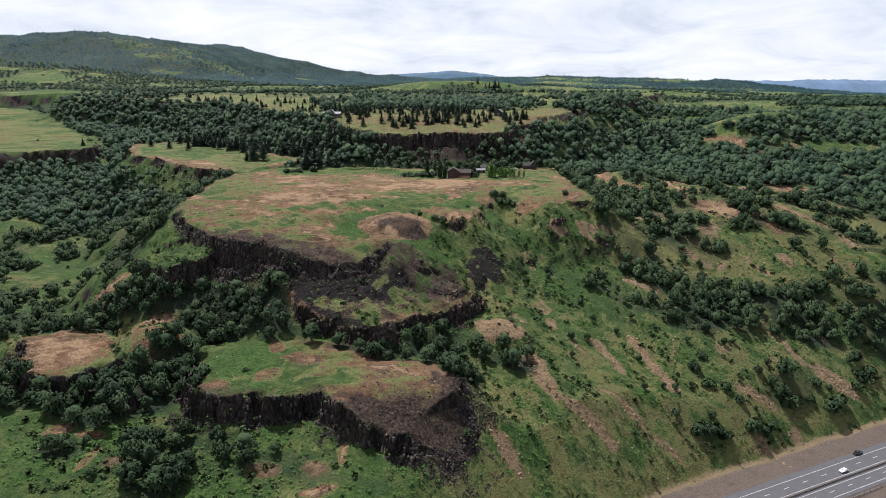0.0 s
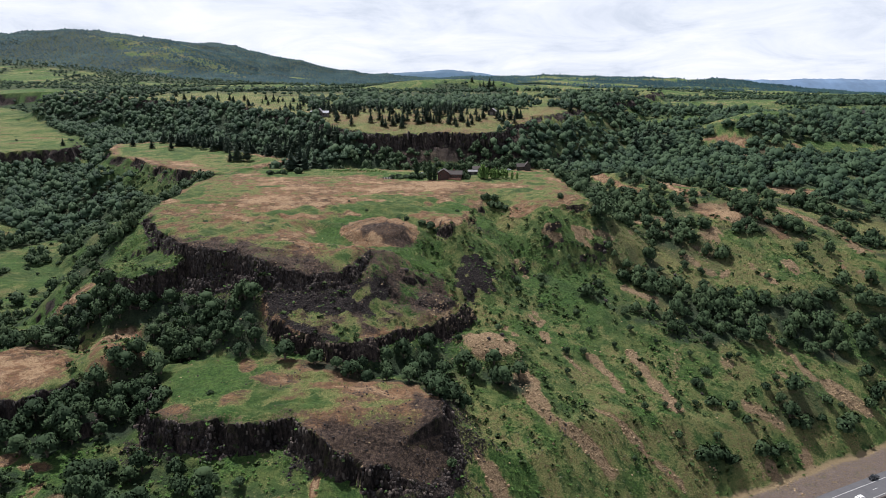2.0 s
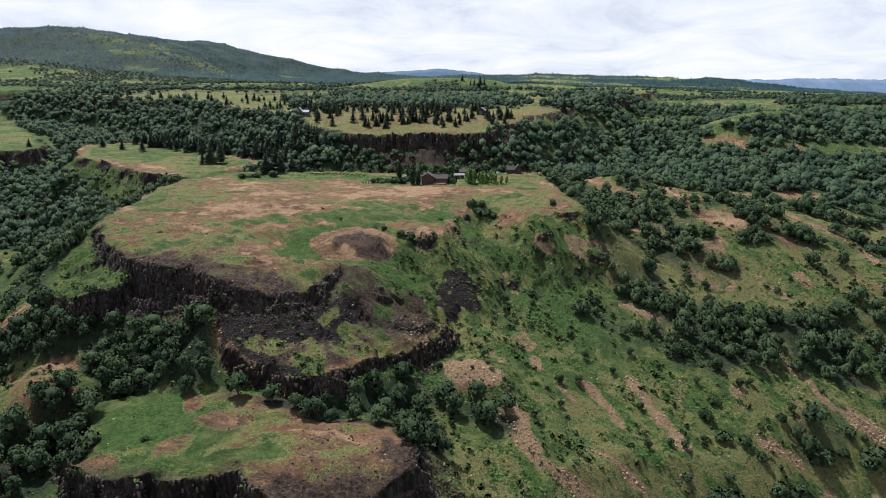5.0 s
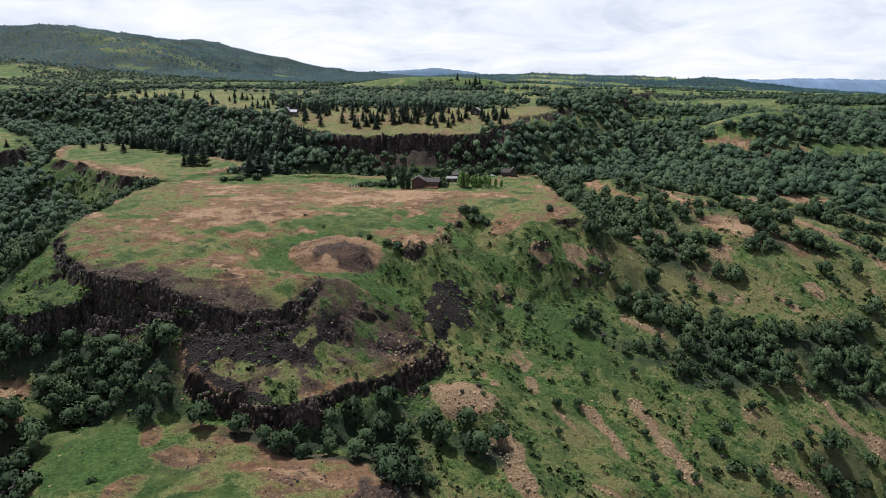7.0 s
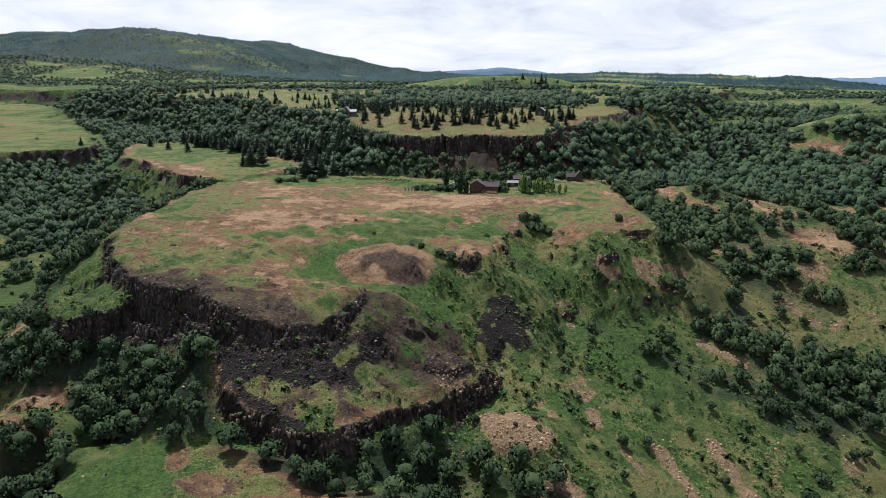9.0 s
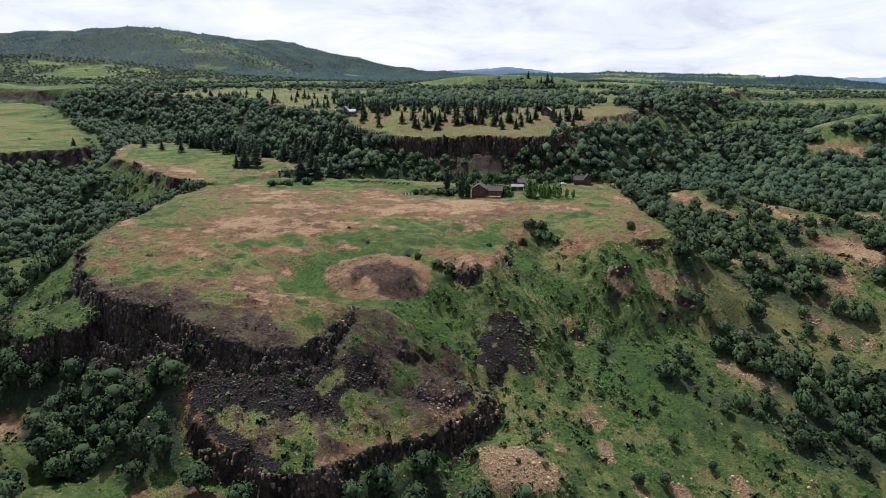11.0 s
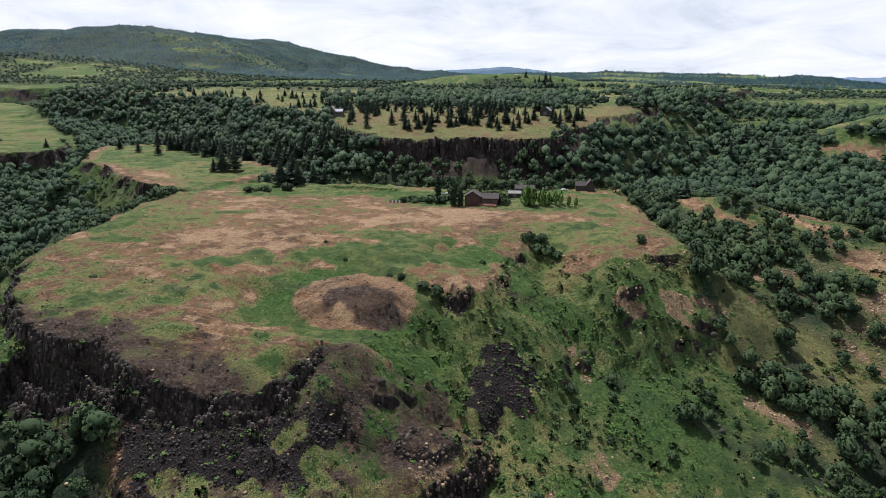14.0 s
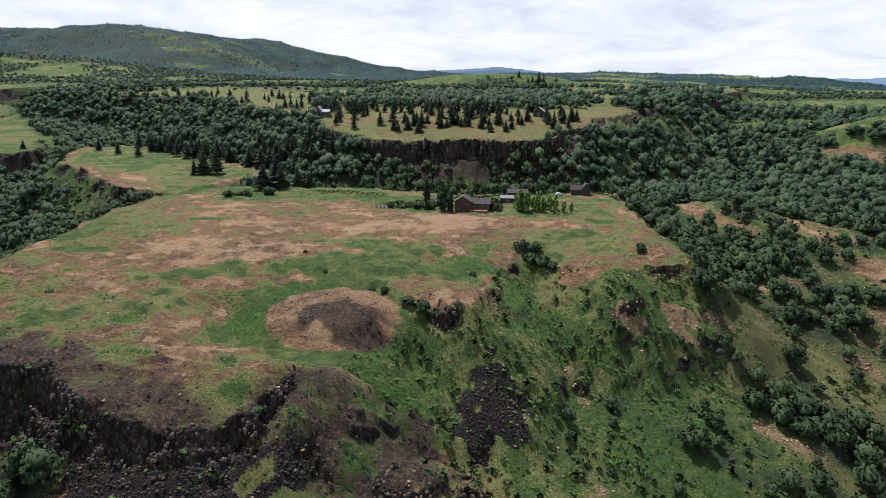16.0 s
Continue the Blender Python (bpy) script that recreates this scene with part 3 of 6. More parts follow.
def cover(x, y, h, cliffs, scree, tops, level, slope, edges):
    wood = woods(x, y, tops)
    n1, n2, n3 = fbm(x, y, 34, 4, 90), fbm(x, y, 8, 3, 91), fbm(x * 0.35, y, 6, 3, 92)
    mix = 0.42 * n1 + 0.36 * n2 + 0.14 * n3 + 0.30 * fbm(x * 0.8, y, 3.4, 2, 89)
    dry = 0.27 + 0.05 * sstep(150, 260, x) + 0.15 * fbm(x * 0.9 + y * 0.4, (y * 0.9 - x * 0.4) * 0.35, 9, 3, 93) - 0.12 * sstep(226, 214, y) * sstep(0, -30, x)
    dry = np.where(tops["mesa"] > 0.5, 0.635 - 0.05 * sstep(400, 460, y), dry)
    dry = np.where(tops["left_bench"] > 0.5, 0.60 + 0.10 * n1, dry)
    dry = np.where(tops["bench"] > 0.5, 0.34 + 0.18 * sstep(-72, -48, x) + 0.22 * sstep(-20, -4, edges["bench"]) * sstep(-78, -60, x), dry)
    dry = np.where(tops["terrace"] * (1 - tops["mesa"]) > 0.5, 0.54 + 0.24 * sstep(-8, -3, edges["terrace"]), dry)
    hill_east = sstep(20, -20, outline_distance(x, y, [(118, 380), (170, 360), (330, 360), (380, 480), (340, 590), (200, 570), (120, 480)]))
    dry = dry + 0.05 * hill_east
    dry = np.where(tops["far"] > 0.5, 0.55 * (y < 800) + 0.47 * (y >= 800), dry)
    dry = np.where(tops["arm"] > 0.5, 0.38 + 0.42 * sstep(-16, -4, edges["arm"]), dry)
    dry = np.where(tops["left"] > 0.5, 0.40, dry)
    dry = np.where(y > 1900, 0.33, dry)
    spots = np.zeros(x.shape)
    for s in DRY_SPOTS:
        spots = np.maximum(spots, sstep(1.25, 0.7, oval(x, y, *s) + 0.3 * n2))
    for wide, line in CRESTS:
        spots = np.maximum(spots, sstep(wide + 2, wide - 2, line_distance(x, y, line) + 2 * n2))
    dry = np.maximum(dry, 0.85 * spots)
    dry = np.where(tops["mesa"] > 0.5, 0.06 * n2 + np.maximum(dry, 0.50), dry)
    for s in GREEN_SPOTS:
        dry = dry * (1 - (0.85 - 0.45 * sstep(470, 520, y)) * sstep(1.2, 0.75, oval(x, y, *s) + 0.25 * n2))
    dry = np.clip(dry + (0.45 + 0.15 * tops["mesa"] - 0.22 * tops["far"]) * mix, 0, 1)
    # the grazed eastern slope yellows but seldom bleaches
    east = (1 - spots) * sstep(-10, 10, x) * sstep(560, 500, y) * (1 - tops["mesa"]) * (1 - tops["bench"]) * (1 - tops["terrace"])
    dry = dry - 0.14 * (1 - spots) * sstep(20, 35, x) * sstep(125, 105, x) * sstep(325, 350, y) * sstep(425, 410, y)
    dry = dry * (1 - east) + np.minimum(dry + 0.11, 0.54) * east
    knoll = oval(x, y, -30, 374, 22, 18, 8)
    dry = np.where(knoll < 1.05, np.maximum(dry, 0.9), dry * (1 - 0.85 * sstep(1.5, 1.3, knoll + 0.2 * n2 + 0.25 * sstep(0, 12, x))))
    rubble = np.zeros(x.shape)
    for wide, line in STREAKS:
        rubble = np.maximum(rubble, sstep(wide * 1.3, wide * 0.6, line_distance(x, y, line) + 2.0 * n2))
    rubble = np.maximum(rubble, sstep(1.15, 0.75, oval(x, y, 30, 296, 15, 10, -10) + 0.3 * n2))
    rubble = np.maximum(rubble, sstep(0.52, 0.70, fbm(x * 1.2, y * 0.8, 17, 4, 97)) * np.maximum(hill_east, 0.8 * sstep(100, 140, x) * sstep(330, 310, y)) * (1 - wood))
    dry = np.maximum(dry, 0.9 * rubble)
    cliffs = cliffs * (1 - 0.55 * sstep(-16, 0, x) * sstep(340, 360, y) * sstep(520, 480, y))
    cliffs = cliffs * (1 - 0.7 * sstep(-1, 1, 8 - np.abs(edges["arm"] - 3)))
    rock = np.clip(np.maximum(cliffs, sstep(1.25, 1.8, slope + 0.15 * n2) * (y < 1200)), 0, 1)
    # bare dark stone where the rims have lost their soil
    front = sstep(-38, -50, x + 0.4 * (y - 312)) * sstep(352, 335, y)
    bare = (0.82 + 0.25 * n2) * front * sstep(-24, -7, edges["mesa"] + 12 * mix) * sstep(4, 1, edges["mesa"]) + 0.75 * sstep(1.05, 0.6, oval(x, y, -27, 367, 21, 11, -8) + 0.45 * mix)
    bare = bare + 0.55 * sstep(-12, -3, edges["bench"] + 8 * mix) * sstep(3, 1, edges["bench"]) * sstep(246, 236, y)
    bare = bare + 0.34 * sstep(1.2, 0.7, oval(x, y, -8, 322, 27, 17, 10) + 0.7 * mix)
    bare = bare + 0.34 * sstep(-9, -2, edges["mesa"] + 6 * mix) * sstep(4, 1, edges["mesa"]) * (1 - front) * sstep(560, 500, y)
    ledges = fbm(x * 0.35 + 0.1 * y, y, 9, 4, 94)
    bare = bare + 0.4 * sstep(0.30, 0.55, ledges) * sstep(450, 380, y) * tops["mesa"] * sstep(0, -30, x)
    bare = bare + tops["bench"] * (0.30 * sstep(-46, -22, x + 6 * n2) * sstep(258, 240, y + 0.25 * x) + 0.3 * sstep(0.2, 0.6, mix))
    terr = tops["terrace"] * (1 - tops["mesa"])
    bare = bare + terr * (0.50 + 1.1 * mix + 0.10 * sstep(-9, -2, edges["terrace"]) - 0.35 * sstep(-4, -1, edges["terrace"])) + 0.25 * sstep(1.15, 0.75, oval(x, y, -4, 316, 15, 8, 20) + 0.6 * mix) + 0.5 * sstep(1.1, 0.7, oval(x, y, -2, 203, 12, 6, 0) + 0.5 * mix)
    bare = bare + 0.6 * sstep(1.1, 0.6, oval(x, y, 26, 485, 8, 4, 0) + 0.4 * mix)
    talus = (0.85 + 0.3 * mix) * sstep(2, 5, edges["far"]) * sstep(26, 16, edges["far"]) * sstep(-60, -30, x) * sstep(98, 84, x)
    bare = bare + talus
    bare = bare + 0.45 * tops["bench"] * np.maximum(sstep(1.2, 0.6, oval(x, y, -62, 253, 14, 8, 0) + 0.5 * mix), 0.65 * sstep(1.2, 0.6, oval(x, y, -13, 221, 20, 8, 0) + 0.5 * mix))
    bare = np.clip(bare + 0.6 * sstep(8, 5, np.abs(edges["arm"] - 3)) * (0.6 + mix), 0, 1)
    stones = sstep(4, -4, outline_distance(x, y, SCREE) + 9 * mix) * sstep(-0.35, 0.05, fbm(x * 0.7, y, 11, 3, 96)) * sstep(3.5, 5.5, edges["mesa"]) + 0.75 * sstep(1.1, 0.7, oval(x, y, -56, 281, 17, 3, -28) + 0.6 * mix) + sstep(1.5, -1.5, outline_distance(x, y, SCREE_EAST) + 11 * mix)
    stones = np.clip(stones + 0.55 * talus + 0.6 * scree * sstep(-0.1, 0.3, mix) * (y < 420), 0, 1)
    return wood, dry, rock, bare, stones, rubble


# ---------------------------------------------------------------- materials
def material(name):
    m = bpy.data.materials.new(name)
    m.use_nodes = True
    n, l = m.node_tree.nodes, m.node_tree.links
    return m, n, l, n["Principled BSDF"]


def tex_noise(n, l, scale, detail=4, rough=0.6, vector=None, distortion=0.0, gain=1.0):
    t = n.new("ShaderNodeTexNoise")
    t.inputs["Scale"].default_value, t.inputs["Detail"].default_value = scale, detail
    t.inputs["Roughness"].default_value, t.inputs["Distortion"].default_value = rough, distortion
    if vector is not None:
        l.new(vector, t.inputs["Vector"])
    if gain == 1.0:
        return t.outputs["Fac"]
    return calc(n, l, "MULTIPLY_ADD", t.outputs["Fac"], gain, 0.5 - 0.5 * gain)


def ramp(n, l, fac, *stops):
    r = n.new("ShaderNodeValToRGB")
    el = r.color_ramp.elements
    while len(el) < len(stops):
        el.new(0.5)
    for s, (p, c) in zip(el, stops):
        s.position = p
        s.color = (*c, 1) if len(c) == 3 else c
    l.new(fac, r.inputs[0])
    return r.outputs[0]


def blend(n, l, fac, a, b, kind="MIX"):
    m = n.new("ShaderNodeMix")
    m.data_type, m.blend_type = "RGBA", kind
    for sock, v in ((m.inputs[0], fac), (m.inputs[6], a), (m.inputs[7], b)):
        if isinstance(v, (int, float)):
            sock.default_value = v
        elif isinstance(v, tuple):
            sock.default_value = (*v, 1)
        else:
            l.new(v, sock)
    return m.outputs[2]


def calc(n, l, op, a, b=0.0, c=None):
    m = n.new("ShaderNodeMath")
    m.operation = op
    for sock, v in zip(m.inputs, (a, b, c)):
        if v is None:
            continue
        if isinstance(v, (int, float)):
            sock.default_value = v
        else:
            l.new(v, sock)
    return m.outputs[0]


def attribute(n, name):
    a = n.new("ShaderNodeAttribute")
    a.attribute_name = name
    return a.outputs["Fac"]


def relief(n, l, bsdf, height, strength, distance):
    b = n.new("ShaderNodeBump")
    b.inputs["Strength"].default_value, b.inputs["Distance"].default_value = strength, distance
    l.new(height, b.inputs["Height"])
    l.new(b.outputs[0], bsdf.inputs["Normal"])


def simple(name, colour, rough=0.7, metal=0.0, spread=0.25, size=1.0, bumpy=0.2):
    """A plain material with grain at two scales and a little relief."""
    m, n, l, b = material(name)
    co = n.new("ShaderNodeTexCoord").outputs["Object"]
    f1, f2 = tex_noise(n, l, 0.7 / size, 3, 0.6, co), tex_noise(n, l, 9 / size, 4, 0.7, co)
    dark, light = tuple(c * (1 - spread) for c in colour), tuple(min(1, c * (1 + spread)) for c in colour)
    c = ramp(n, l, f1, (0.3, dark), (0.7, light))
    c = blend(n, l, 0.35, c, ramp(n, l, f2, (0.35, dark), (0.65, light)))
    l.new(c, b.inputs["Base Color"])
    b.inputs["Roughness"].default_value, b.inputs["Metallic"].default_value = rough, metal
    relief(n, l, b, f2, bumpy, 0.05 * size)
    return m


def ground_material():
    m, n, l, b = material("hillside")
    co = n.new("ShaderNodeTexCoord").outputs["Object"]
    big, mid = tex_noise(n, l, 0.022, 4, 0.55, co), tex_noise(n, l, 0.16, 5, 0.65, co, 0.0, 1.5)
    fine, tiny = tex_noise(n, l, 0.8, 6, 0.8, co, 0.4, 2.3), tex_noise(n, l, 2.6, 4, 0.75, co, 0.0, 2.4)
    green = ramp(n, l, mid, (0.30, (0.028, 0.062, 0.018)), (0.50, (0.086, 0.124, 0.038)), (0.70, (0.178, 0.198, 0.068)))
    green = blend(n, l, ramp(n, l, tiny, (0.38, (0, 0, 0)), (0.62, (0.7, 0.7, 0.7))), green, (0.030, 0.055, 0.018))
    lush = ramp(n, l, fine, (0.30, (0.018, 0.052, 0.014)), (0.70, (0.086, 0.160, 0.036)))
    green = blend(n, l, ramp(n, l, big, (0.42, (0, 0, 0)), (0.60, (0.8, 0.8, 0.8))), green, lush)
    straw = ramp(n, l, mid, (0.28, (0.150, 0.082, 0.044)), (0.50, (0.290, 0.168, 0.092)), (0.75, (0.420, 0.268, 0.155)))
    straw = blend(n, l, ramp(n, l, fine, (0.40, (0, 0, 0)), (0.66, (0.65, 0.65, 0.65))), straw, (0.120, 0.074, 0.050))
    # tussocks of last year's grass, and low ledges of stone that run through the turf
    cell = n.new("ShaderNodeTexVoronoi")
    cell.inputs["Scale"].default_value, cell.inputs["Randomness"].default_value = 0.75, 1.0
    l.new(co, cell.inputs["Vector"])
    tussock = ramp(n, l, cell.outputs["Distance"], (0.38, (0, 0, 0)), (0.72, (0.75, 0.75, 0.75)))
    straw = blend(n, l, calc(n, l, "MULTIPLY", tussock, ramp(n, l, mid, (0.35, (0.15, 0.15, 0.15)), (0.6, (1, 1, 1)))), straw, (0.115, 0.066, 0.040))
    lay_map = n.new("ShaderNodeMapping")
    lay_map.inputs["Scale"].default_value = (0.75, 1.25, 1.0)
    l.new(co, lay_map.inputs[0])
    seam = calc(n, l, "ABSOLUTE", calc(n, l, "SUBTRACT", tex_noise(n, l, 0.075, 7, 0.72, lay_map.outputs[0], 0.5), 0.5))
    seam = calc(n, l, "MULTIPLY", ramp(n, l, seam, (0.009, (1, 1, 1)), (0.036, (0, 0, 0))), ramp(n, l, big, (0.40, (0.1, 0.1, 0.1)), (0.55, (0.9, 0.9, 0.9))))
    thin = calc(n, l, "ABSOLUTE", calc(n, l, "SUBTRACT", tex_noise(n, l, 0.24, 5, 0.7, lay_map.outputs[0], 0.4), 0.5))
    seam = calc(n, l, "MAXIMUM", seam, calc(n, l, "MULTIPLY", ramp(n, l, thin, (0.008, (0.85, 0.85, 0.85)), (0.034, (0, 0, 0))), ramp(n, l, mid, (0.42, (0, 0, 0)), (0.56, (0.9, 0.9, 0.9)))))
    straw = blend(n, l, seam, straw, (0.062, 0.043, 0.033))
    dry = calc(n, l, "ADD", attribute(n, "dry"), calc(n, l, "MULTIPLY_ADD", fine, 0.5, -0.25))
    dry = calc(n, l, "ADD", dry, calc(n, l, "MULTIPLY_ADD", tiny, 0.24, -0.12))
    olive = ramp(n, l, tiny, (0.32, (0.058, 0.074, 0.024)), (0.52, (0.176, 0.184, 0.064)), (0.74, (0.285, 0.275, 0.118)))
    c = blend(n, l, ramp(n, l, dry, (0.36, (0, 0, 0)), (0.50, (1, 1, 1))), green, olive)
    c = blend(n, l, ramp(n, l, dry, (0.54, (0, 0, 0)), (0.69, (1, 1, 1))), c, straw)
    pale = ramp(n, l, tiny, (0.34, (0.270, 0.178, 0.100)), (0.62, (0.480, 0.350, 0.215)))
    c = blend(n, l, ramp(n, l, dry, (0.88, (0, 0, 0)), (1.10, (0.8, 0.8, 0.8))), c, pale)
    crumb = ramp(n, l, tiny, (0.34, (0.085, 0.060, 0.038)), (0.52, (0.270, 0.185, 0.108)), (0.70, (0.420, 0.315, 0.195)))
    c = blend(n, l, ramp(n, l, calc(n, l, "ADD", attribute(n, "rubble"), calc(n, l, "MULTIPLY_ADD", fine, 0.8, -0.4)), (0.42, (0, 0, 0)), (0.78, (0.85, 0.85, 0.85))), c, crumb)
    # ground turns a darker green where trees are likely to stand
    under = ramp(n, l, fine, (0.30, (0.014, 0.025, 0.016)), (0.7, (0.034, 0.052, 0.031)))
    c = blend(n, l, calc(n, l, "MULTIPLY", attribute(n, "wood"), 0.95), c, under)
    bare_c = ramp(n, l, fine, (0.25, (0.018, 0.014, 0.013)), (0.52, (0.064, 0.046, 0.037)), (0.80, (0.150, 0.104, 0.072)))
    bare = calc(n, l, "ADD", attribute(n, "bare"), calc(n, l, "MULTIPLY_ADD", fine, 0.9, -0.5))
    c = blend(n, l, ramp(n, l, bare, (0.35, (0, 0, 0)), (0.65, (1, 1, 1))), c, bare_c)
    stone_c = ramp(n, l, tiny, (0.30, (0.009, 0.008, 0.009)), (0.60, (0.025, 0.020, 0.020)), (0.85, (0.06, 0.046, 0.04)))
    stone = calc(n, l, "ADD", attribute(n, "stones"), calc(n, l, "MULTIPLY_ADD", fine, 0.9, -0.45))
    c = blend(n, l, ramp(n, l, stone, (0.42, (0, 0, 0)), (0.62, (1, 1, 1))), c, stone_c)
    st = n.new("ShaderNodeMapping")
    st.inputs["Scale"].default_value = (1, 1, 0.45)
    l.new(co, st.inputs[0])
    face = tex_noise(n, l, 0.7, 7, 0.78, st.outputs[0], 0.3, 1.7)
    rock_c = ramp(n, l, face, (0.30, (0.010, 0.009, 0.009)), (0.50, (0.036, 0.029, 0.027)), (0.68, (0.074, 0.059, 0.051)), (0.84, (0.160, 0.124, 0.098)))
    col = n.new("ShaderNodeMapping")
    col.inputs["Scale"].default_value = (1, 1, 0.08)
    l.new(co, col.inputs[0])
    rock_c = blend(n, l, 1.0, rock_c, ramp(n, l, tex_noise(n, l, 0.16, 4, 0.7, col.outputs[0], 0.0, 2.0), (0.25, (0.45, 0.45, 0.47)), (0.75, (1.5, 1.42, 1.4))), "MULTIPLY")
    moss = ramp(n, l, mid, (0.60, (0, 0, 0)), (0.74, (0.5, 0.5, 0.5)))
    rock_c = blend(n, l, moss, rock_c, (0.060, 0.068, 0.022))
    rk = calc(n, l, "ADD", attribute(n, "rock"), calc(n, l, "MULTIPLY_ADD", fine, 0.7, -0.35))
    c = blend(n, l, ramp(n, l, rk, (0.34, (0, 0, 0)), (0.56, (1, 1, 1))), c, rock_c)
    gravel = ramp(n, l, fine, (0.30, (0.095, 0.075, 0.072)), (0.7, (0.180, 0.145, 0.130)))
    gravel = blend(n, l, ramp(n, l, mid, (0.58, (0, 0, 0)), (0.78, (0.5, 0.5, 0.5))), gravel, (0.075, 0.085, 0.045))
    edge = calc(n, l, "ADD", attribute(n, "gravel"), calc(n, l, "MULTIPLY_ADD", fine, 0.4, -0.2))
    gravel = blend(n, l, ramp(n, l, edge, (0.86, (0.9, 0.9, 0.9)), (1.08, (0, 0, 0))), gravel, (0.27, 0.205, 0.115))
    gv = calc(n, l, "ADD", attribute(n, "gravel"), calc(n, l, "MULTIPLY_ADD", mid, 0.6, -0.3))
    c = blend(n, l, ramp(n, l, gv, (0.42, (0, 0, 0)), (0.62, (1, 1, 1))), c, gravel)
    l.new(c, b.inputs["Base Color"])
    b.inputs["Roughness"].default_value = 0.95
    b.inputs["Specular IOR Level"].default_value = 0.15
    hgt = calc(n, l, "ADD", fine, calc(n, l, "MULTIPLY", tiny, 0.4))
    hgt = calc(n, l, "SUBTRACT", hgt, calc(n, l, "MULTIPLY", tussock, 0.35))
    hgt = calc(n, l, "SUBTRACT", hgt, calc(n, l, "MULTIPLY", seam, 0.5))
    relief(n, l, b, hgt, 0.9, 0.65)
    return m


HILLSIDE = ground_material()


# ---------------------------------------------------------------- the ground, one sheet to the horizon
def steps(*legs):
    """Grid lines: (from, to, spacing) legs end to end."""
    out = [np.linspace(a, b, max(1, round(abs(b - a) / s)), endpoint=False) for a, b, s in legs]
    return np.concatenate(out + [[legs[-1][1]]])


GX = steps((-4200, -1500, 90), (-1500, -480, 15), (-480, -240, 3.2), (-240, 240, 1.3), (240, 520, 3.2), (520, 1600, 15), (1600, 4200, 90))
GY = steps((-1500, -120, 60), (-120, 150, 11), (150, 200, 2.2), (200, 345, 0.95), (345, 440, 1.25), (440, 690, 2.5), (690, 1100, 6), (1100, 2100, 16), (2100, 4900, 48))


def mesh_from_arrays(name, verts, faces, sides):
    me = bpy.data.meshes.new(name)
    me.vertices.add(len(verts))
    me.vertices.foreach_set("co", np.asarray(verts, np.float32).ravel())
    me.loops.add(len(faces) * sides)
    me.polygons.add(len(faces))
    me.loops.foreach_set("vertex_index", np.asarray(faces, np.int32).ravel())
    me.polygons.foreach_set("loop_start", np.arange(0, len(faces) * sides, sides, dtype=np.int32))
    me.update(calc_edges=True)
    return me


def build_ground():
    x, y = np.meshgrid(GX, GY)
    h, cliffs, scree, tops, level, edges = terrain(x, y)
    dzy, dzx = np.gradient(h, GY, GX)
    slope = np.hypot(dzx, dzy)
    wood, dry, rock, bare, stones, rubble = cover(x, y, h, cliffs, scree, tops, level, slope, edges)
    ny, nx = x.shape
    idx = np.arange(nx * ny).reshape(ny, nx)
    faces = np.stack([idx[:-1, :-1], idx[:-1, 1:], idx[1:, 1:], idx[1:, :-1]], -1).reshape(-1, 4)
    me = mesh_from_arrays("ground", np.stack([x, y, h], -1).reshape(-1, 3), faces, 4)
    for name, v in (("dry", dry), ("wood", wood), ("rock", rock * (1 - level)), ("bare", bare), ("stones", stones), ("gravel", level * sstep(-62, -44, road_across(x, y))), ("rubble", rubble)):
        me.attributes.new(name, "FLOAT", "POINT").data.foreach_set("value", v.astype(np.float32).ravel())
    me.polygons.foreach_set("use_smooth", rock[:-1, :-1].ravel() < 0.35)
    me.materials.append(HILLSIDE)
    return tagged(new("ground", me), "rolling hillside with basalt rims, green grass and dry straw-coloured turf", "ground", kind="structure")


ground = build_ground()


def height(x, y):
    return terrain(np.atleast_1d(np.asarray(x, float)), np.atleast_1d(np.asarray(y, float)))[0]

# ---------------------------------------------------------------- trees
def leaf_material(name, dark, mid, light, patch=0.05):
    m, n, l, b = material(name)
    info = n.new("ShaderNodeObjectInfo").outputs["Random"]
    geo = n.new("ShaderNodeNewGeometry").outputs["Random Per Island"]
    co = n.new("ShaderNodeTexCoord").outputs["Object"]
    place = tex_noise(n, l, patch, 4, 0.6, co, 0.0, 1.3)
    mixv = calc(n, l, "ADD", calc(n, l, "MULTIPLY", info, 0.45), calc(n, l, "MULTIPLY", geo, 0.14))
    mixv = calc(n, l, "ADD", mixv, 0.04)
    mixv = calc(n, l, "ADD", mixv, calc(n, l, "MULTIPLY_ADD", place, 0.9, -0.32))
    c = ramp(n, l, mixv, (0.15, dark), (0.5, mid), (0.95, light))
    l.new(c, b.inputs["Base Color"])
    b.inputs["Roughness"].default_value = 0.75
    b.inputs["Specular IOR Level"].default_value = 0.06
    return m


OAK_LEAF = leaf_material("oak_leaf", (0.016, 0.030, 0.015), (0.034, 0.057, 0.027), (0.066, 0.097, 0.045))
WOODS_LEAF = leaf_material("woods_leaf", (0.018, 0.034, 0.022), (0.034, 0.060, 0.034), (0.062, 0.098, 0.050), 0.02)
BRIGHT_LEAF = leaf_material("poplar_leaf", (0.060, 0.110, 0.026), (0.110, 0.185, 0.050), (0.165, 0.250, 0.080))
NEEDLE = leaf_material("needle", (0.021, 0.035, 0.024), (0.040, 0.060, 0.039), (0.072, 0.097, 0.056))
# blue of the distance haze is put into the far firs' colour
HAZY_FIR = leaf_material("hazy_fir", (0.008, 0.026, 0.034), (0.019, 0.048, 0.055), (0.058, 0.100, 0.078), 0.007)
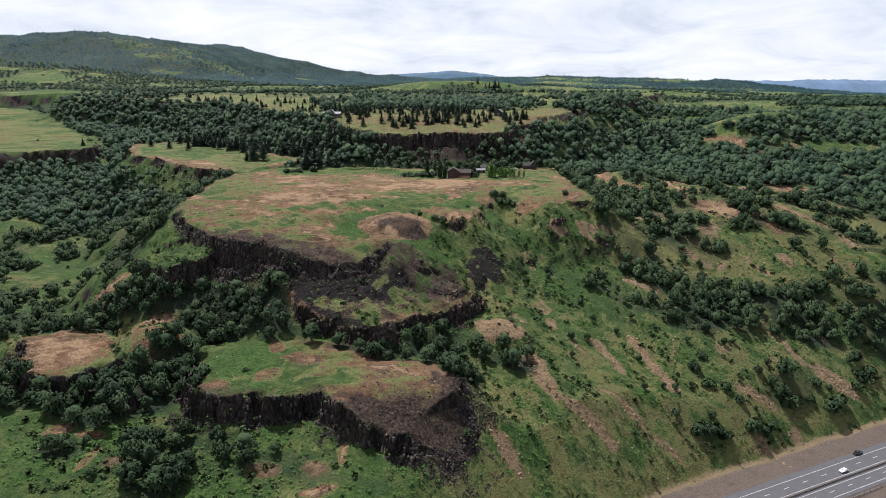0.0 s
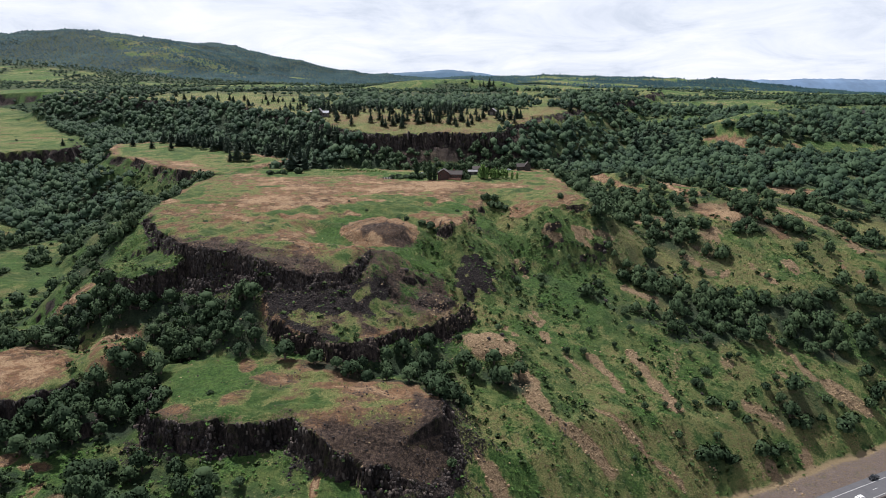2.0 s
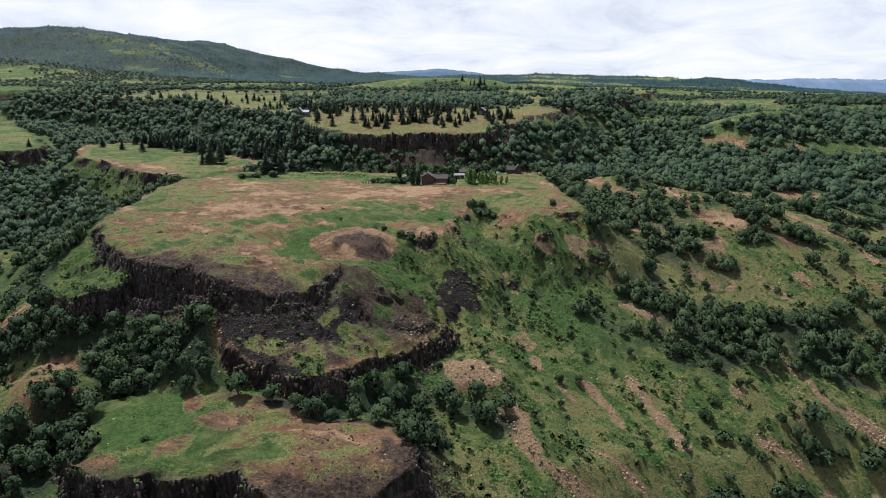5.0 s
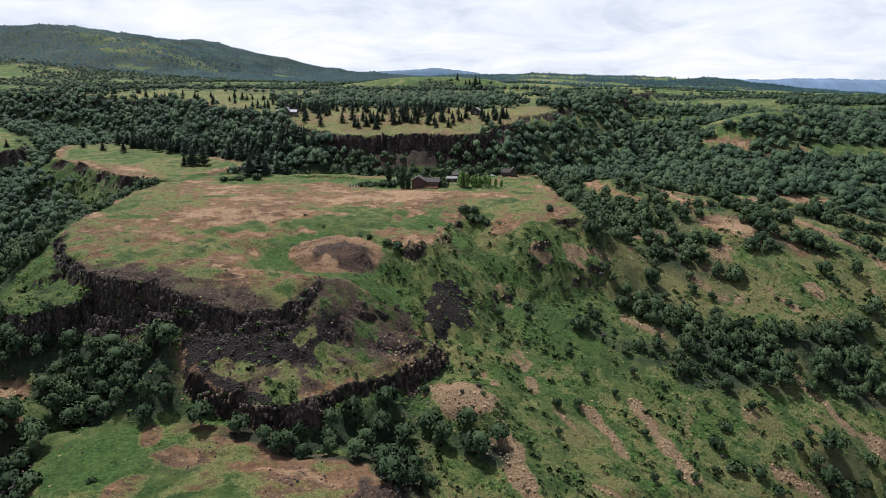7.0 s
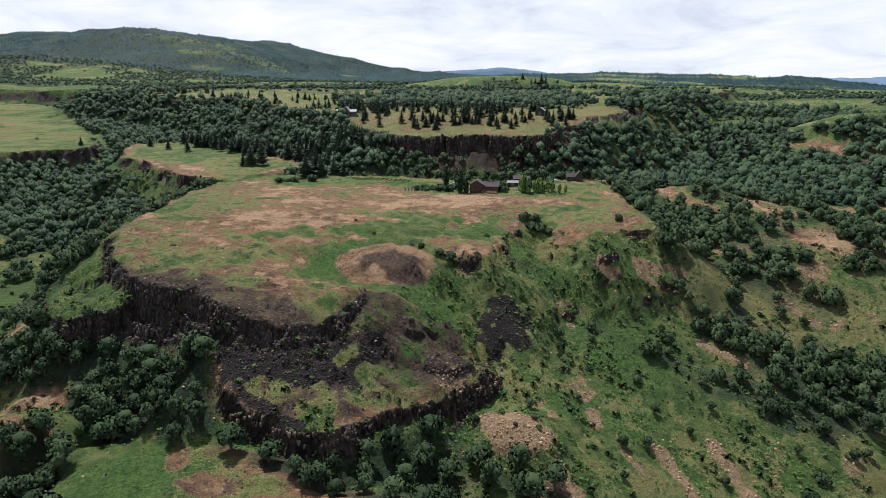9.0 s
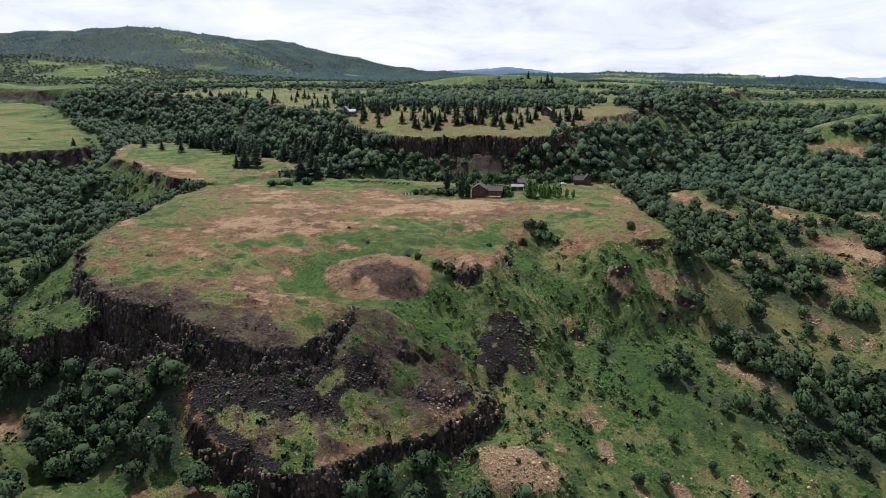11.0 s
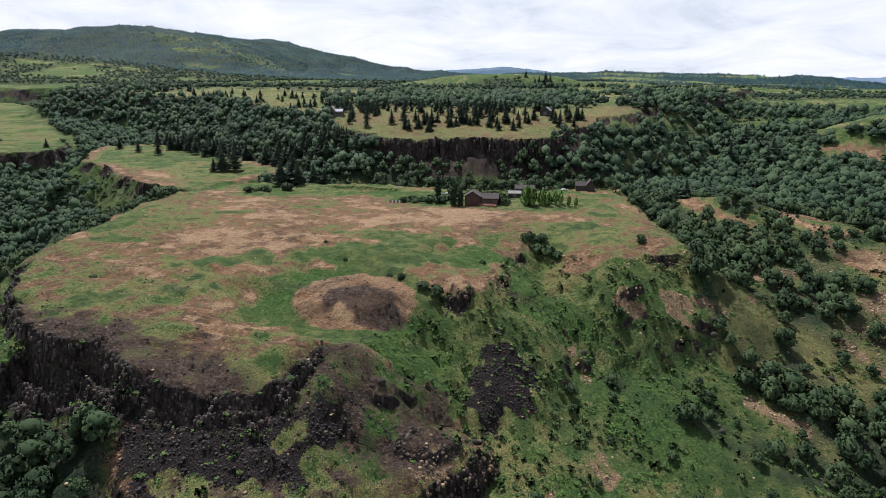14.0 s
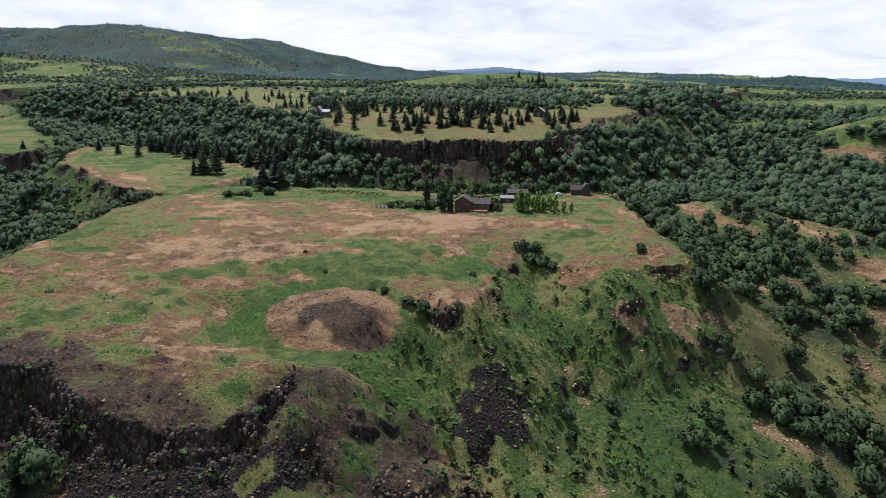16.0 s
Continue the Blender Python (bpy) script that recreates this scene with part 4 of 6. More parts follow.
BARK = simple("bark", (0.075, 0.058, 0.045), 0.9, 0, 0.4, 0.5, 0.5)


def icosahedron():
    bm = bmesh.new()
    bmesh.ops.create_icosphere(bm, subdivisions=1, radius=1)
    v = np.array([p.co[:] for p in bm.verts])
    f = np.array([[q.index for q in p.verts] for p in bm.faces])
    bm.free()
    return v, f


ICO_V, ICO_F = icosahedron()


def crown_arrays(rng, lobes, tufts, wide, tall, low, tuft=0.55, core=True, lobe=1.0):
    """A crown of lobes, each an uneven core with leaf tufts standing off it. Triangles."""
    vs, fs, at = [], [], 0
    ns = []
    for k in range(lobes):
        ang, rad = 2.4 * k + rng.random(), (0.0 if k == 0 else rng.uniform(0.25, 0.58))
        size = rng.uniform(0.42, 0.62) * (1.15 if k == 0 else 0.9 * lobe)
        rad = rad * (1.35 - 0.35 * lobe)
        c = np.array([math.cos(ang) * rad * wide, math.sin(ang) * rad * wide, low + tall * (rng.uniform(0.55, 0.72) if k == 0 else rng.uniform(0.25, 0.6))])
        r = np.array([wide * size, wide * size * rng.uniform(0.8, 1.1), tall * size * rng.uniform(0.62, 0.85)])
        v = ICO_V * (0.70 + 0.34 * rng.random((len(ICO_V), 1))) * r * 0.93 + c
        if core:
            vs.append(v)
            ns.append((v - c) / r)
            fs.append(ICO_F + at)
            at += len(v)
        d = rng.normal(size=(tufts, 3))
        d /= np.linalg.norm(d, axis=1)[:, None]
        d[:, 2] = np.where(d[:, 2] < -0.35, -d[:, 2], d[:, 2])
        p = d * r * rng.uniform(0.88, 1.06, (tufts, 1)) + c
        s = tuft * rng.uniform(0.6, 1.35, (tufts, 1))
        a = rng.normal(size=(tufts, 3))
        a = a - 0.8 * (a * d).sum(1)[:, None] * d
        a = a / np.linalg.norm(a, axis=1)[:, None] * s
        bvec = np.cross(d + 0.7 * rng.normal(size=(tufts, 3)), a)
        bvec = bvec / (np.linalg.norm(bvec, axis=1)[:, None] + 1e-6) * s * rng.uniform(0.6, 1.0, (tufts, 1))
        q = np.stack([p - a - bvec * 0.6, p + a * 0.9 - bvec, p + a * 0.5 + bvec + d * s * 0.3, p - a * 0.8 + bvec * 0.7], 1).reshape(-1, 3)
        o = at + 4 * np.arange(tufts)
        vs.append(q)
        ns.append(np.repeat(d / r * r.mean() + 0.32 * rng.normal(size=d.shape), 4, 0))
        fs.append(np.concatenate([np.stack([o, o + 1, o + 2], 1), np.stack([o, o + 2, o + 3], 1)]))
        at += len(q)
    nn = np.concatenate(ns)
    nn = nn / (np.linalg.norm(nn, axis=1)[:, None] + 1e-6) + [0, 0, 0.6]
    return np.concatenate(vs), np.concatenate(fs), nn / (np.linalg.norm(nn, axis=1)[:, None] + 1e-6)


def tube(points, radii, sides=6):
    vs, fs = [], []
    for k, (p, r) in enumerate(zip(points, radii)):
        for s in range(sides):
            a = 2 * math.pi * s / sides
            vs.append((p[0] + r * math.cos(a), p[1] + r * math.sin(a), p[2]))
        if k:
            for s in range(sides):
                i, j = (k - 1) * sides + s, (k - 1) * sides + (s + 1) % sides
                fs += [(i, j, j + sides), (i, j + sides, i + sides)]
    return np.array(vs), np.array(fs)


def joined(parts):
    vs, fs, at = [], [], 0
    for v, f in parts:
        vs.append(v)
        fs.append(f + at)
        at += len(v)
    return np.concatenate(vs), np.concatenate(fs)


def oak_trunk(rng, wide, low, tall):
    limbs = [tube([(0, 0, -1.5), (0.1, 0, low * 0.6), (0.15, 0.1, low + tall * 0.45)], [0.34, 0.26, 0.12])]
    for k in range(4):
        a = 1.6 * k + rng.random()
        x, y = math.cos(a) * wide * 0.5, math.sin(a) * wide * 0.5
        limbs.append(tube([(0.05, 0, low * 0.7), (x * 0.5, y * 0.5, low + tall * 0.18), (x, y, low + tall * 0.42)], [0.2, 0.13, 0.05], 4))
    return joined(limbs)


def conifer_crown(rng, tall, wide, tiers, blades, ragged=0.36):
    vs, fs, at = [], [], 0
    core_v, core_f = tube([(0, 0, tall * 0.14), (0, 0, tall * 0.2), (0, 0, tall * 0.6), (0, 0, tall * 0.98)], [0.1, wide * 0.34, wide * 0.26, 0.03], 6)
    vs.append(core_v)
    fs.append(core_f)
    at += len(core_v)
    for k in range(tiers):
        f = k / (tiers - 1)
        z = tall * (0.13 + 0.84 * f)
        r = wide * (1 - f ** 1.9) ** 0.8 * (0.82 + 0.22 * math.sin(0.6 + 5 * f)) + 0.25
        for s in range(blades):
            a = 2 * math.pi * (s + 0.5 * (k % 2)) / blades + rng.uniform(-0.3, 0.3)
            q = r * rng.uniform(1 - ragged * 1.6, 1 + ragged)
            w = q * 0.42
            c, sn = math.cos(a), math.sin(a)
            droop = -0.22 * q + rng.uniform(-0.2, 0.2)
            vs.append(np.array([(0, 0, z + 0.12 * tall / tiers), (c * q * 0.65 - sn * w, sn * q * 0.65 + c * w, z + droop * 0.8), (c * q, sn * q, z + droop),
                                (c * q * 0.65 + sn * w, sn * q * 0.65 - c * w, z + droop * 0.8)]))
            fs.append(np.array([(0, 1, 2), (0, 2, 3)]) + at)
            at += 4
    return np.concatenate(vs), np.concatenate(fs)


def shade(me, normals):
    """Shades leaves as one full round body, by normals that point outwards."""
    me.polygons.foreach_set("use_smooth", np.ones(len(me.polygons), bool))
    me.normals_split_custom_set_from_vertices(normals)


def stuff_mesh(name, template, places, turns, sizes, talls, mat, label, category):
    """Many alike plants or stones as one mesh."""
    v, f = template[:2]
    n = len(places)
    c, s = np.cos(turns)[:, None], np.sin(turns)[:, None]
    x = (v[None, :, 0] * c - v[None, :, 1] * s) * sizes[:, None] + places[:, 0:1]
    y = (v[None, :, 0] * s + v[None, :, 1] * c) * sizes[:, None] + places[:, 1:2]
    z = v[None, :, 2] * talls[:, None] + places[:, 2:3]
    verts = np.stack([x, y, z], -1).reshape(-1, 3)
    faces = (f[None] + (np.arange(n) * len(v))[:, None, None]).reshape(-1, 3)
    me = mesh_from_arrays(name, verts, faces, 3)
    if len(template) > 2:
        q = template[2]
        nx, ny = q[None, :, 0] * c - q[None, :, 1] * s, q[None, :, 0] * s + q[None, :, 1] * c
        shade(me, np.stack([nx, ny, np.broadcast_to(q[None, :, 2], nx.shape)], -1).reshape(-1, 3).astype(np.float32))
    me.materials.append(mat)
    return tagged(new(name, me), label, category, kind="stuff")


def part(name, arrays, mat, parent, label=""):
    me = mesh_from_arrays(name, arrays[0], arrays[1], len(arrays[1][0])) if isinstance(arrays, tuple) else arrays
    if isinstance(arrays, tuple) and len(arrays) > 2:
        shade(me, arrays[2].astype(np.float32))
    if not me.materials:
        me.materials.append(mat)
    ob = new(name, me)
    ob.parent = parent
    if label:
        ob["label"] = label
    return ob


def scatter(x0, x1, y0, y1, cell, rng):
    gx, gy = np.meshgrid(np.arange(x0, x1, cell), np.arange(y0, y1, cell))
    gx, gy = gx + rng.uniform(-0.5, 0.5, gx.shape) * cell, gy + rng.uniform(-0.5, 0.5, gx.shape) * cell
    gx, gy = gx.ravel(), gy.ravel()
    keep = np.abs(gx) < 0.95 * np.maximum(gy, 60) + 60
    return gx[keep], gy[keep]


rng = np.random.default_rng(5)
# stands of oak: near and middle, then far
tx, ty = scatter(-720, 760, 175, 1000, 7.2, rng)
h0, cl, sc, tops0, lv, ed = terrain(tx, ty)
dens = woods(tx, ty, tops0)
take = rng.random(len(tx)) < dens
oak_xyz = np.stack([tx, ty, h0, np.where(dens < 0.2, 0.45, 1.0)], 1)[take]
near_zone = (oak_xyz[:, 0] > -215) & (oak_xyz[:, 0] < 180) & (oak_xyz[:, 1] < 335)
near_xyz, mid_xyz = oak_xyz[near_zone], oak_xyz[~near_zone]
order = np.argsort(near_xyz[:, 1])
mid_xyz, near_xyz = np.concatenate([mid_xyz, near_xyz[order[290:]]]), near_xyz[order[:290]]

oaks = []
for k in range(6):
    wide, tall, low = rng.uniform(3.1, 4.0), rng.uniform(4.6, 6.0), rng.uniform(0.7, 1.3)
    root = new("oak_tree")
    part("crown", crown_arrays(rng, 12, 44, wide, tall, low, 0.33, True, 0.76), OAK_LEAF, root)
    part("trunk", oak_trunk(rng, wide, low, tall), BARK, root)
    tagged(root, "dark green oak with a rounded, uneven crown on the grassy slope", "tree", "oaks on the slopes")
    oaks.append(root)
for k, p in enumerate(near_xyz):
    src = oaks[k % 6]
    s = rng.uniform(0.9, 1.6) * p[3]
    m = pose(p[0], p[1], p[2] - 0.2, 0, 0, rng.uniform(0, 360)) @ Matrix.Scale(s, 4)
    t = src if k < 6 else copy_thing(src, pose(0, 0, 0))
    t.matrix_basis = m

deep = mid_xyz[:, 1] + 0.3 * np.abs(mid_xyz[:, 0]) > 640
close = ~deep & (mid_xyz[:, 1] < 440) & (np.abs(mid_xyz[:, 0] - 40) < 290)
for k in range(12):
    sel = mid_xyz[~deep & ~close][k::4] if k < 4 else mid_xyz[deep][k % 4::4] if k < 8 else mid_xyz[close][k % 4::4]
    wide, tall = rng.uniform(3.2, 3.9), rng.uniform(4.8, 5.8)
    n = len(sel)
    size = rng.uniform(0.62, 1.42, n) * sel[:, 3]
    stuff_mesh("oak_woods", crown_arrays(rng, 7, 15, wide * 1.55, tall * 1.3, 0.0, 0.48, True, 0.80) if k < 4 else crown_arrays(rng, 10, 34, wide * 1.25, tall * 1.2, 0.4, 0.40, True, 0.78) if k > 7 else crown_arrays(rng, 5, 10, wide * 1.65, tall * 1.35, 0.0, 0.55, True, 0.82), sel[:, :3] - [0, 0, 0.3], rng.uniform(0, 6.3, n), size, size * rng.uniform(0.8, 1.2, n), WOODS_LEAF if 3 < k < 8 else OAK_LEAF,
               "dense dark green oak woods filling the valley", "woods")

# far woods
fx, fy = scatter(-1900, 1900, 1000, 2100, 13, rng)
ex, ey = scatter(-1300, 1300, 800, 1000, 12, rng)
out = (ex < -720) | (ex > 760)
fx, fy = np.concatenate([fx, ex[out]]), np.concatenate([fy, ey[out]])
h0, cl, sc, tops0, lv, ed = terrain(fx, fy)
take = rng.random(len(fx)) < woods(fx, fy, tops0) * 0.9
sel = np.stack([fx, fy, h0], 1)[take]
for k in range(2):
    part_sel = sel[k::2]
    n = len(part_sel)
    size = rng.uniform(0.9, 1.8, n)
    stuff_mesh("far_woods", crown_arrays(rng, 1, 8, 5.6, 6.2, -1.2, 0.9), part_sel, rng.uniform(0, 6.3, n), size, size * rng.uniform(0.7, 1.0, n), WOODS_LEAF,
               "far dark green woods in bands between meadows", "woods")
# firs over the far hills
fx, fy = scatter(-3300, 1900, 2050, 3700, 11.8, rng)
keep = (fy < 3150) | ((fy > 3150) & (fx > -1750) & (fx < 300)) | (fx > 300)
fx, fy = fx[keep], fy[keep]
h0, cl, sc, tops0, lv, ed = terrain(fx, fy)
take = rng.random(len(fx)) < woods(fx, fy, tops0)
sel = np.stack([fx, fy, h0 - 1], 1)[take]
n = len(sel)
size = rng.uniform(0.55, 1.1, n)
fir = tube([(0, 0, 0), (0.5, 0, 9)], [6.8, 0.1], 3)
forest = stuff_mesh("hill_forest", fir, sel, rng.uniform(0, 6.3, n), size, size * rng.uniform(0.6, 1.1, n), HAZY_FIR,
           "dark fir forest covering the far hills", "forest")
# the canopy is shaded by the lie of the hill under it
lie = np.stack([(height(sel[:, 0] - 25, sel[:, 1]) - height(sel[:, 0] + 25, sel[:, 1])) / 28, (height(sel[:, 0], sel[:, 1] - 25) - height(sel[:, 0], sel[:, 1] + 25)) / 28, np.ones(n)], 1)
lie = np.repeat(lie, len(fir[0]), 0) + np.tile((fir[0] - [0, 0, 4]) * [0.08, 0.08, 0.04], (n, 1))
shade(forest.data, (lie / np.linalg.norm(lie, axis=1)[:, None]).astype(np.float32))


# ---------------------------------------------------------------- shrubs and stones
def standing(x0, x1, y0, y1, cell, chance, sink=0.1):
    gx, gy = scatter(x0, x1, y0, y1, cell, rng)
    h, cliffs, scree, tops, level, edges = terrain(gx, gy)
    e = 1.0
    slope = np.hypot(terrain(gx + e, gy)[0] - h, terrain(gx, gy + e)[0] - h)
    wood, dry, rock, bare, stones, rubble = cover(gx, gy, h, cliffs, scree, tops, level, slope, edges)
    data = dict(x=gx, y=gy, cliffs=cliffs, scree=scree, tops=tops, level=level, wood=wood, dry=dry, rock=rock, bare=bare, stones=stones, rubble=rubble, slope=slope, edges=edges)
    pick = rng.random(len(gx)) < chance(data)
    return np.stack([gx, gy, h - sink], 1)[pick]


def flat_tops(d):
    return np.clip(d["tops"]["mesa"] + d["tops"]["bench"] + d["tops"]["left_bench"] + d["tops"]["arm"] + d["tops"]["left"] + d["tops"]["far"], 0, 1)


def lay_stuff(name, makers, places, sizes, mat, label, category, squash=(0.8, 1.1)):
    for k, tpl in enumerate(makers):
        sel = places[k::len(makers)]
        n = len(sel)
        if n:
            size = rng.uniform(*sizes, n) ** 1.0
            stuff_mesh(name, tpl, sel, rng.uniform(0, 6.3, n), size, size * rng.uniform(*squash, n), mat, label, category)


def clump(x, y, size, seed):
    """Thickets drawn out down the slope."""
    return sstep(-0.2, 0.25, fbm(0.9 * x + 0.42 * y, 0.4 * (0.9 * y - 0.42 * x), size * 0.7, 3, seed))


shrub_makers = [crown_arrays(rng, 3, 9, 1.2, 1.2, -0.25, 0.36, False) for k in range(2)]
places = standing(-240, 330, 180, 520, 3.4, lambda d: (1 - flat_tops(d)) * (1 - 0.6 * d["rock"]) * (1 - d["level"]) * (0.75 * clump(d["x"], d["y"], 22, 101) * clump(d["y"] * 0.7, d["x"] * 1.3, 9, 104) + 0.04 + 0.16 * sstep(318, 345, d["y"]) * sstep(8, 25, d["x"]) * sstep(112, 95, d["x"]) * sstep(425, 412, d["y"])) * (1 - 0.8 * d["rubble"]))
SHRUB_LEAF = leaf_material("shrub_leaf", (0.026, 0.047, 0.018), (0.050, 0.080, 0.030), (0.088, 0.125, 0.050))
lay_stuff("shrubs", shrub_makers, places, (0.45, 1.7), SHRUB_LEAF, "low dark green shrubs scattered over the slopes", "shrubs")
places = standing(-240, 330, 180, 520, 2.5, lambda d: (1 - flat_tops(d)) * (1 - d["level"]) * (1 - d["dry"]) * (1 - 0.8 * d["tops"]["terrace"]) * np.clip(clump(d["x"], d["y"], 18, 102) + 0.5 * (d["y"] < 222) * (d["x"] < 0), 0, 1) * 0.75)
FERN = leaf_material("fern", (0.030, 0.066, 0.017), (0.060, 0.120, 0.030), (0.085, 0.150, 0.042))
lay_stuff("undergrowth", [crown_arrays(rng, 1, 10, 1.1, 1.1, -0.2, 0.40, False)], places, (0.5, 1.3), FERN, "bright green low undergrowth on the moist slopes", "undergrowth", (0.5, 0.9))
places = standing(10, 250, 215, 430, 1.7, lambda d: (1 - flat_tops(d)) * (1 - d["level"]) * (1 - d["rubble"]) * (1 - d["dry"]) * (1 - d["wood"]) * (0.15 + 0.85 * clump(d["y"] * 0.8, d["x"] * 1.1, 7, 105)) * 0.62)
lay_stuff("undergrowth", [crown_arrays(rng, 1, 8, 0.8, 0.8, -0.15, 0.34, False)], places, (0.35, 0.95), FERN, "low green brush growing close together on the slope", "undergrowth", (0.5, 0.9))
places = standing(-240, 330, 180, 480, 3.2, lambda d: (1 - flat_tops(d)) * (1 - d["level"]) * (0.1 + 0.35 * sstep(60, 90, d["x"]) * sstep(330, 360, d["y"]) + 0.5 * d["rubble"] + 1.2 * sstep(60, 20, np.hypot(d["x"] - 78, 1.6 * (d["y"] - 238))) + 0.5 * clump(d["x"], d["y"], 16, 103)) * 0.6)
SAGE = leaf_material("sage", (0.050, 0.062, 0.034), (0.095, 0.105, 0.062), (0.150, 0.155, 0.095))
lay_stuff("sagebrush", [crown_arrays(rng, 1, 9, 0.8, 1.0, -0.15, 0.30, False)], places, (0.4, 1.0), SAGE, "grey-green sage and dry scrub between the rocks", "shrubs", (0.6, 1.0))


def stone_arrays(rng, flat=0.7):
    v = ICO_V * (0.7 + 0.5 * rng.random((len(ICO_V), 1))) * np.array([1, 0.8, flat])
    return v, ICO_F


def block_arrays(rng):
    """A leaning basalt block with broken corners."""
    top = np.array([(-0.5, -0.45, 1), (0.45, -0.5, 0.92), (0.5, 0.45, 1.05), (-0.45, 0.5, 0.95)]) + rng.uniform(-0.12, 0.12, (4, 3))
    low = np.array([(-0.55, -0.5, -1), (0.5, -0.55, -1), (0.55, 0.5, -1), (-0.5, 0.55, -1)]) + rng.uniform(-0.1, 0.1, (4, 3))
    f = [(0, 1, 2), (0, 2, 3)]
    for k in range(4):
        j = (k + 1) % 4
        f += [(4 + k, 4 + j, j), (4 + k, j, k)]
    return np.concatenate([top, low]), np.array(f)


def stone_material(name, dark, mid, light):
    m, n, l, b = material(name)
    isl = n.new("ShaderNodeNewGeometry").outputs["Random Per Island"]
    co = n.new("ShaderNodeTexCoord").outputs["Object"]
    f = calc(n, l, "ADD", calc(n, l, "MULTIPLY", isl, 0.6), calc(n, l, "MULTIPLY", tex_noise(n, l, 1.6, 5, 0.7, co), 0.5))
    l.new(ramp(n, l, f, (0.2, dark), (0.55, mid), (0.9, light)), b.inputs["Base Color"])
    b.inputs["Roughness"].default_value = 0.9
    relief(n, l, b, tex_noise(n, l, 4.0, 4, 0.7, co), 0.6, 0.3)
    return m


BASALT = stone_material("basalt", (0.009, 0.008, 0.008), (0.024, 0.019, 0.019), (0.058, 0.045, 0.038))
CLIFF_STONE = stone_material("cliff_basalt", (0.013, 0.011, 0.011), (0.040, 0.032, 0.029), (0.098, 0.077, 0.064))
TAN_STONE = stone_material("lichen_stone", (0.090, 0.064, 0.040), (0.260, 0.180, 0.102), (0.450, 0.335, 0.195))
stone_makers = [stone_arrays(rng) for k in range(4)]
places = standing(-215, 130, 195, 440, 0.9, lambda d: d["cliffs"] * 0.85, 0.5)
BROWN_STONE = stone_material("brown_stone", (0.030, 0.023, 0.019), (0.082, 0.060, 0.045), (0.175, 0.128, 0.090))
# browner rims, with the sun on them put into a lighter stone colour
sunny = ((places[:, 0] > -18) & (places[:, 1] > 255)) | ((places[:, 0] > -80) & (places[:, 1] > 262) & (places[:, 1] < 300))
block_makers = [block_arrays(rng), block_arrays(rng), block_arrays(rng), stone_arrays(rng, 0.9), stone_arrays(rng, 1.1)]
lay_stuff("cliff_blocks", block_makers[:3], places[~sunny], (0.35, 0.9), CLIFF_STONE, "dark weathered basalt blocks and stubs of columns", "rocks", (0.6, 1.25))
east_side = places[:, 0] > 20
lay_stuff("cliff_blocks", block_makers, places[sunny & ~east_side], (0.3, 0.9), BROWN_STONE, "brown weathered rocks along the rim, toned lighter as sunlit", "rocks", (0.6, 1.1))
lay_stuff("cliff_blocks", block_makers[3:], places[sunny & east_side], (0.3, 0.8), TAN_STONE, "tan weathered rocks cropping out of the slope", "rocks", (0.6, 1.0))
places = standing(-345, -170, 535, 690, 2.1, lambda d: 0.45 * sstep(-3, 1, d["edges"]["arm"]) * sstep(14, 7, d["edges"]["arm"]) * sstep(-0.35, 0.1, fbm(d["x"], d["y"], 12, 3, 123)), 0.4)
lay_stuff("cliff_blocks", block_makers, places, (0.5, 1.5), BROWN_STONE, "brown boulders and broken ledges below the grassy rim", "rocks", (0.5, 0.9))
places = standing(-345, -170, 535, 690, 3.0, lambda d: 0.55 * sstep(5, 11, d["edges"]["arm"]) * sstep(45, 30, d["edges"]["arm"]) * (1 - d["tops"]["mesa"]) * sstep(-0.3, 0.1, fbm(d["x"], d["y"], 14, 3, 124)), 0.1)
lay_stuff("shrubs", shrub_makers, places, (0.8, 2.2), SHRUB_LEAF, "green bushes on the steep slope below the rim", "shrubs")
places = standing(-110, 100, 612, 680, 1.5, lambda d: d["cliffs"] * 0.6, 1.6)
lay_stuff("cliff_blocks", block_makers, places, (0.7, 1.6), CLIFF_STONE, "dark basalt columns standing out of the far rim", "rocks", (0.9, 1.8))
places = standing(-140, 60, 195, 400, 1.0, lambda d: np.clip(d["stones"] * 0.8 + 0.16 * d["bare"], 0, 1), 0.0)
lay_stuff("scree", stone_makers, places, (0.2, 0.65), BASALT, "dark basalt scree below the cliff", "rocks", (0.7, 1.1))
places = standing(-10, 330, 200, 560, 1.4, lambda d: d["rubble"] * (0.35 + 0.35 * sstep(-0.2, 0.4, fbm(d["x"], d["y"], 4, 2, 122))), 0.0)
lay_stuff("rubble", stone_makers, places, (0.2, 0.85), TAN_STONE, "tan lichen-covered rubble in streaks down the slope", "rocks", (0.7, 1.1))
places = standing(-215, 260, 200, 520, 2.6, lambda d: (1 - d["level"]) * (0.02 + 0.10 * d["dry"] * (1 - flat_tops(d)) + 0.04 * d["bare"]), 0.1)
lay_stuff("loose_stones", stone_makers, places, (0.2, 0.75), TAN_STONE, "loose stones on the turf and slopes", "rocks", (0.5, 0.9))

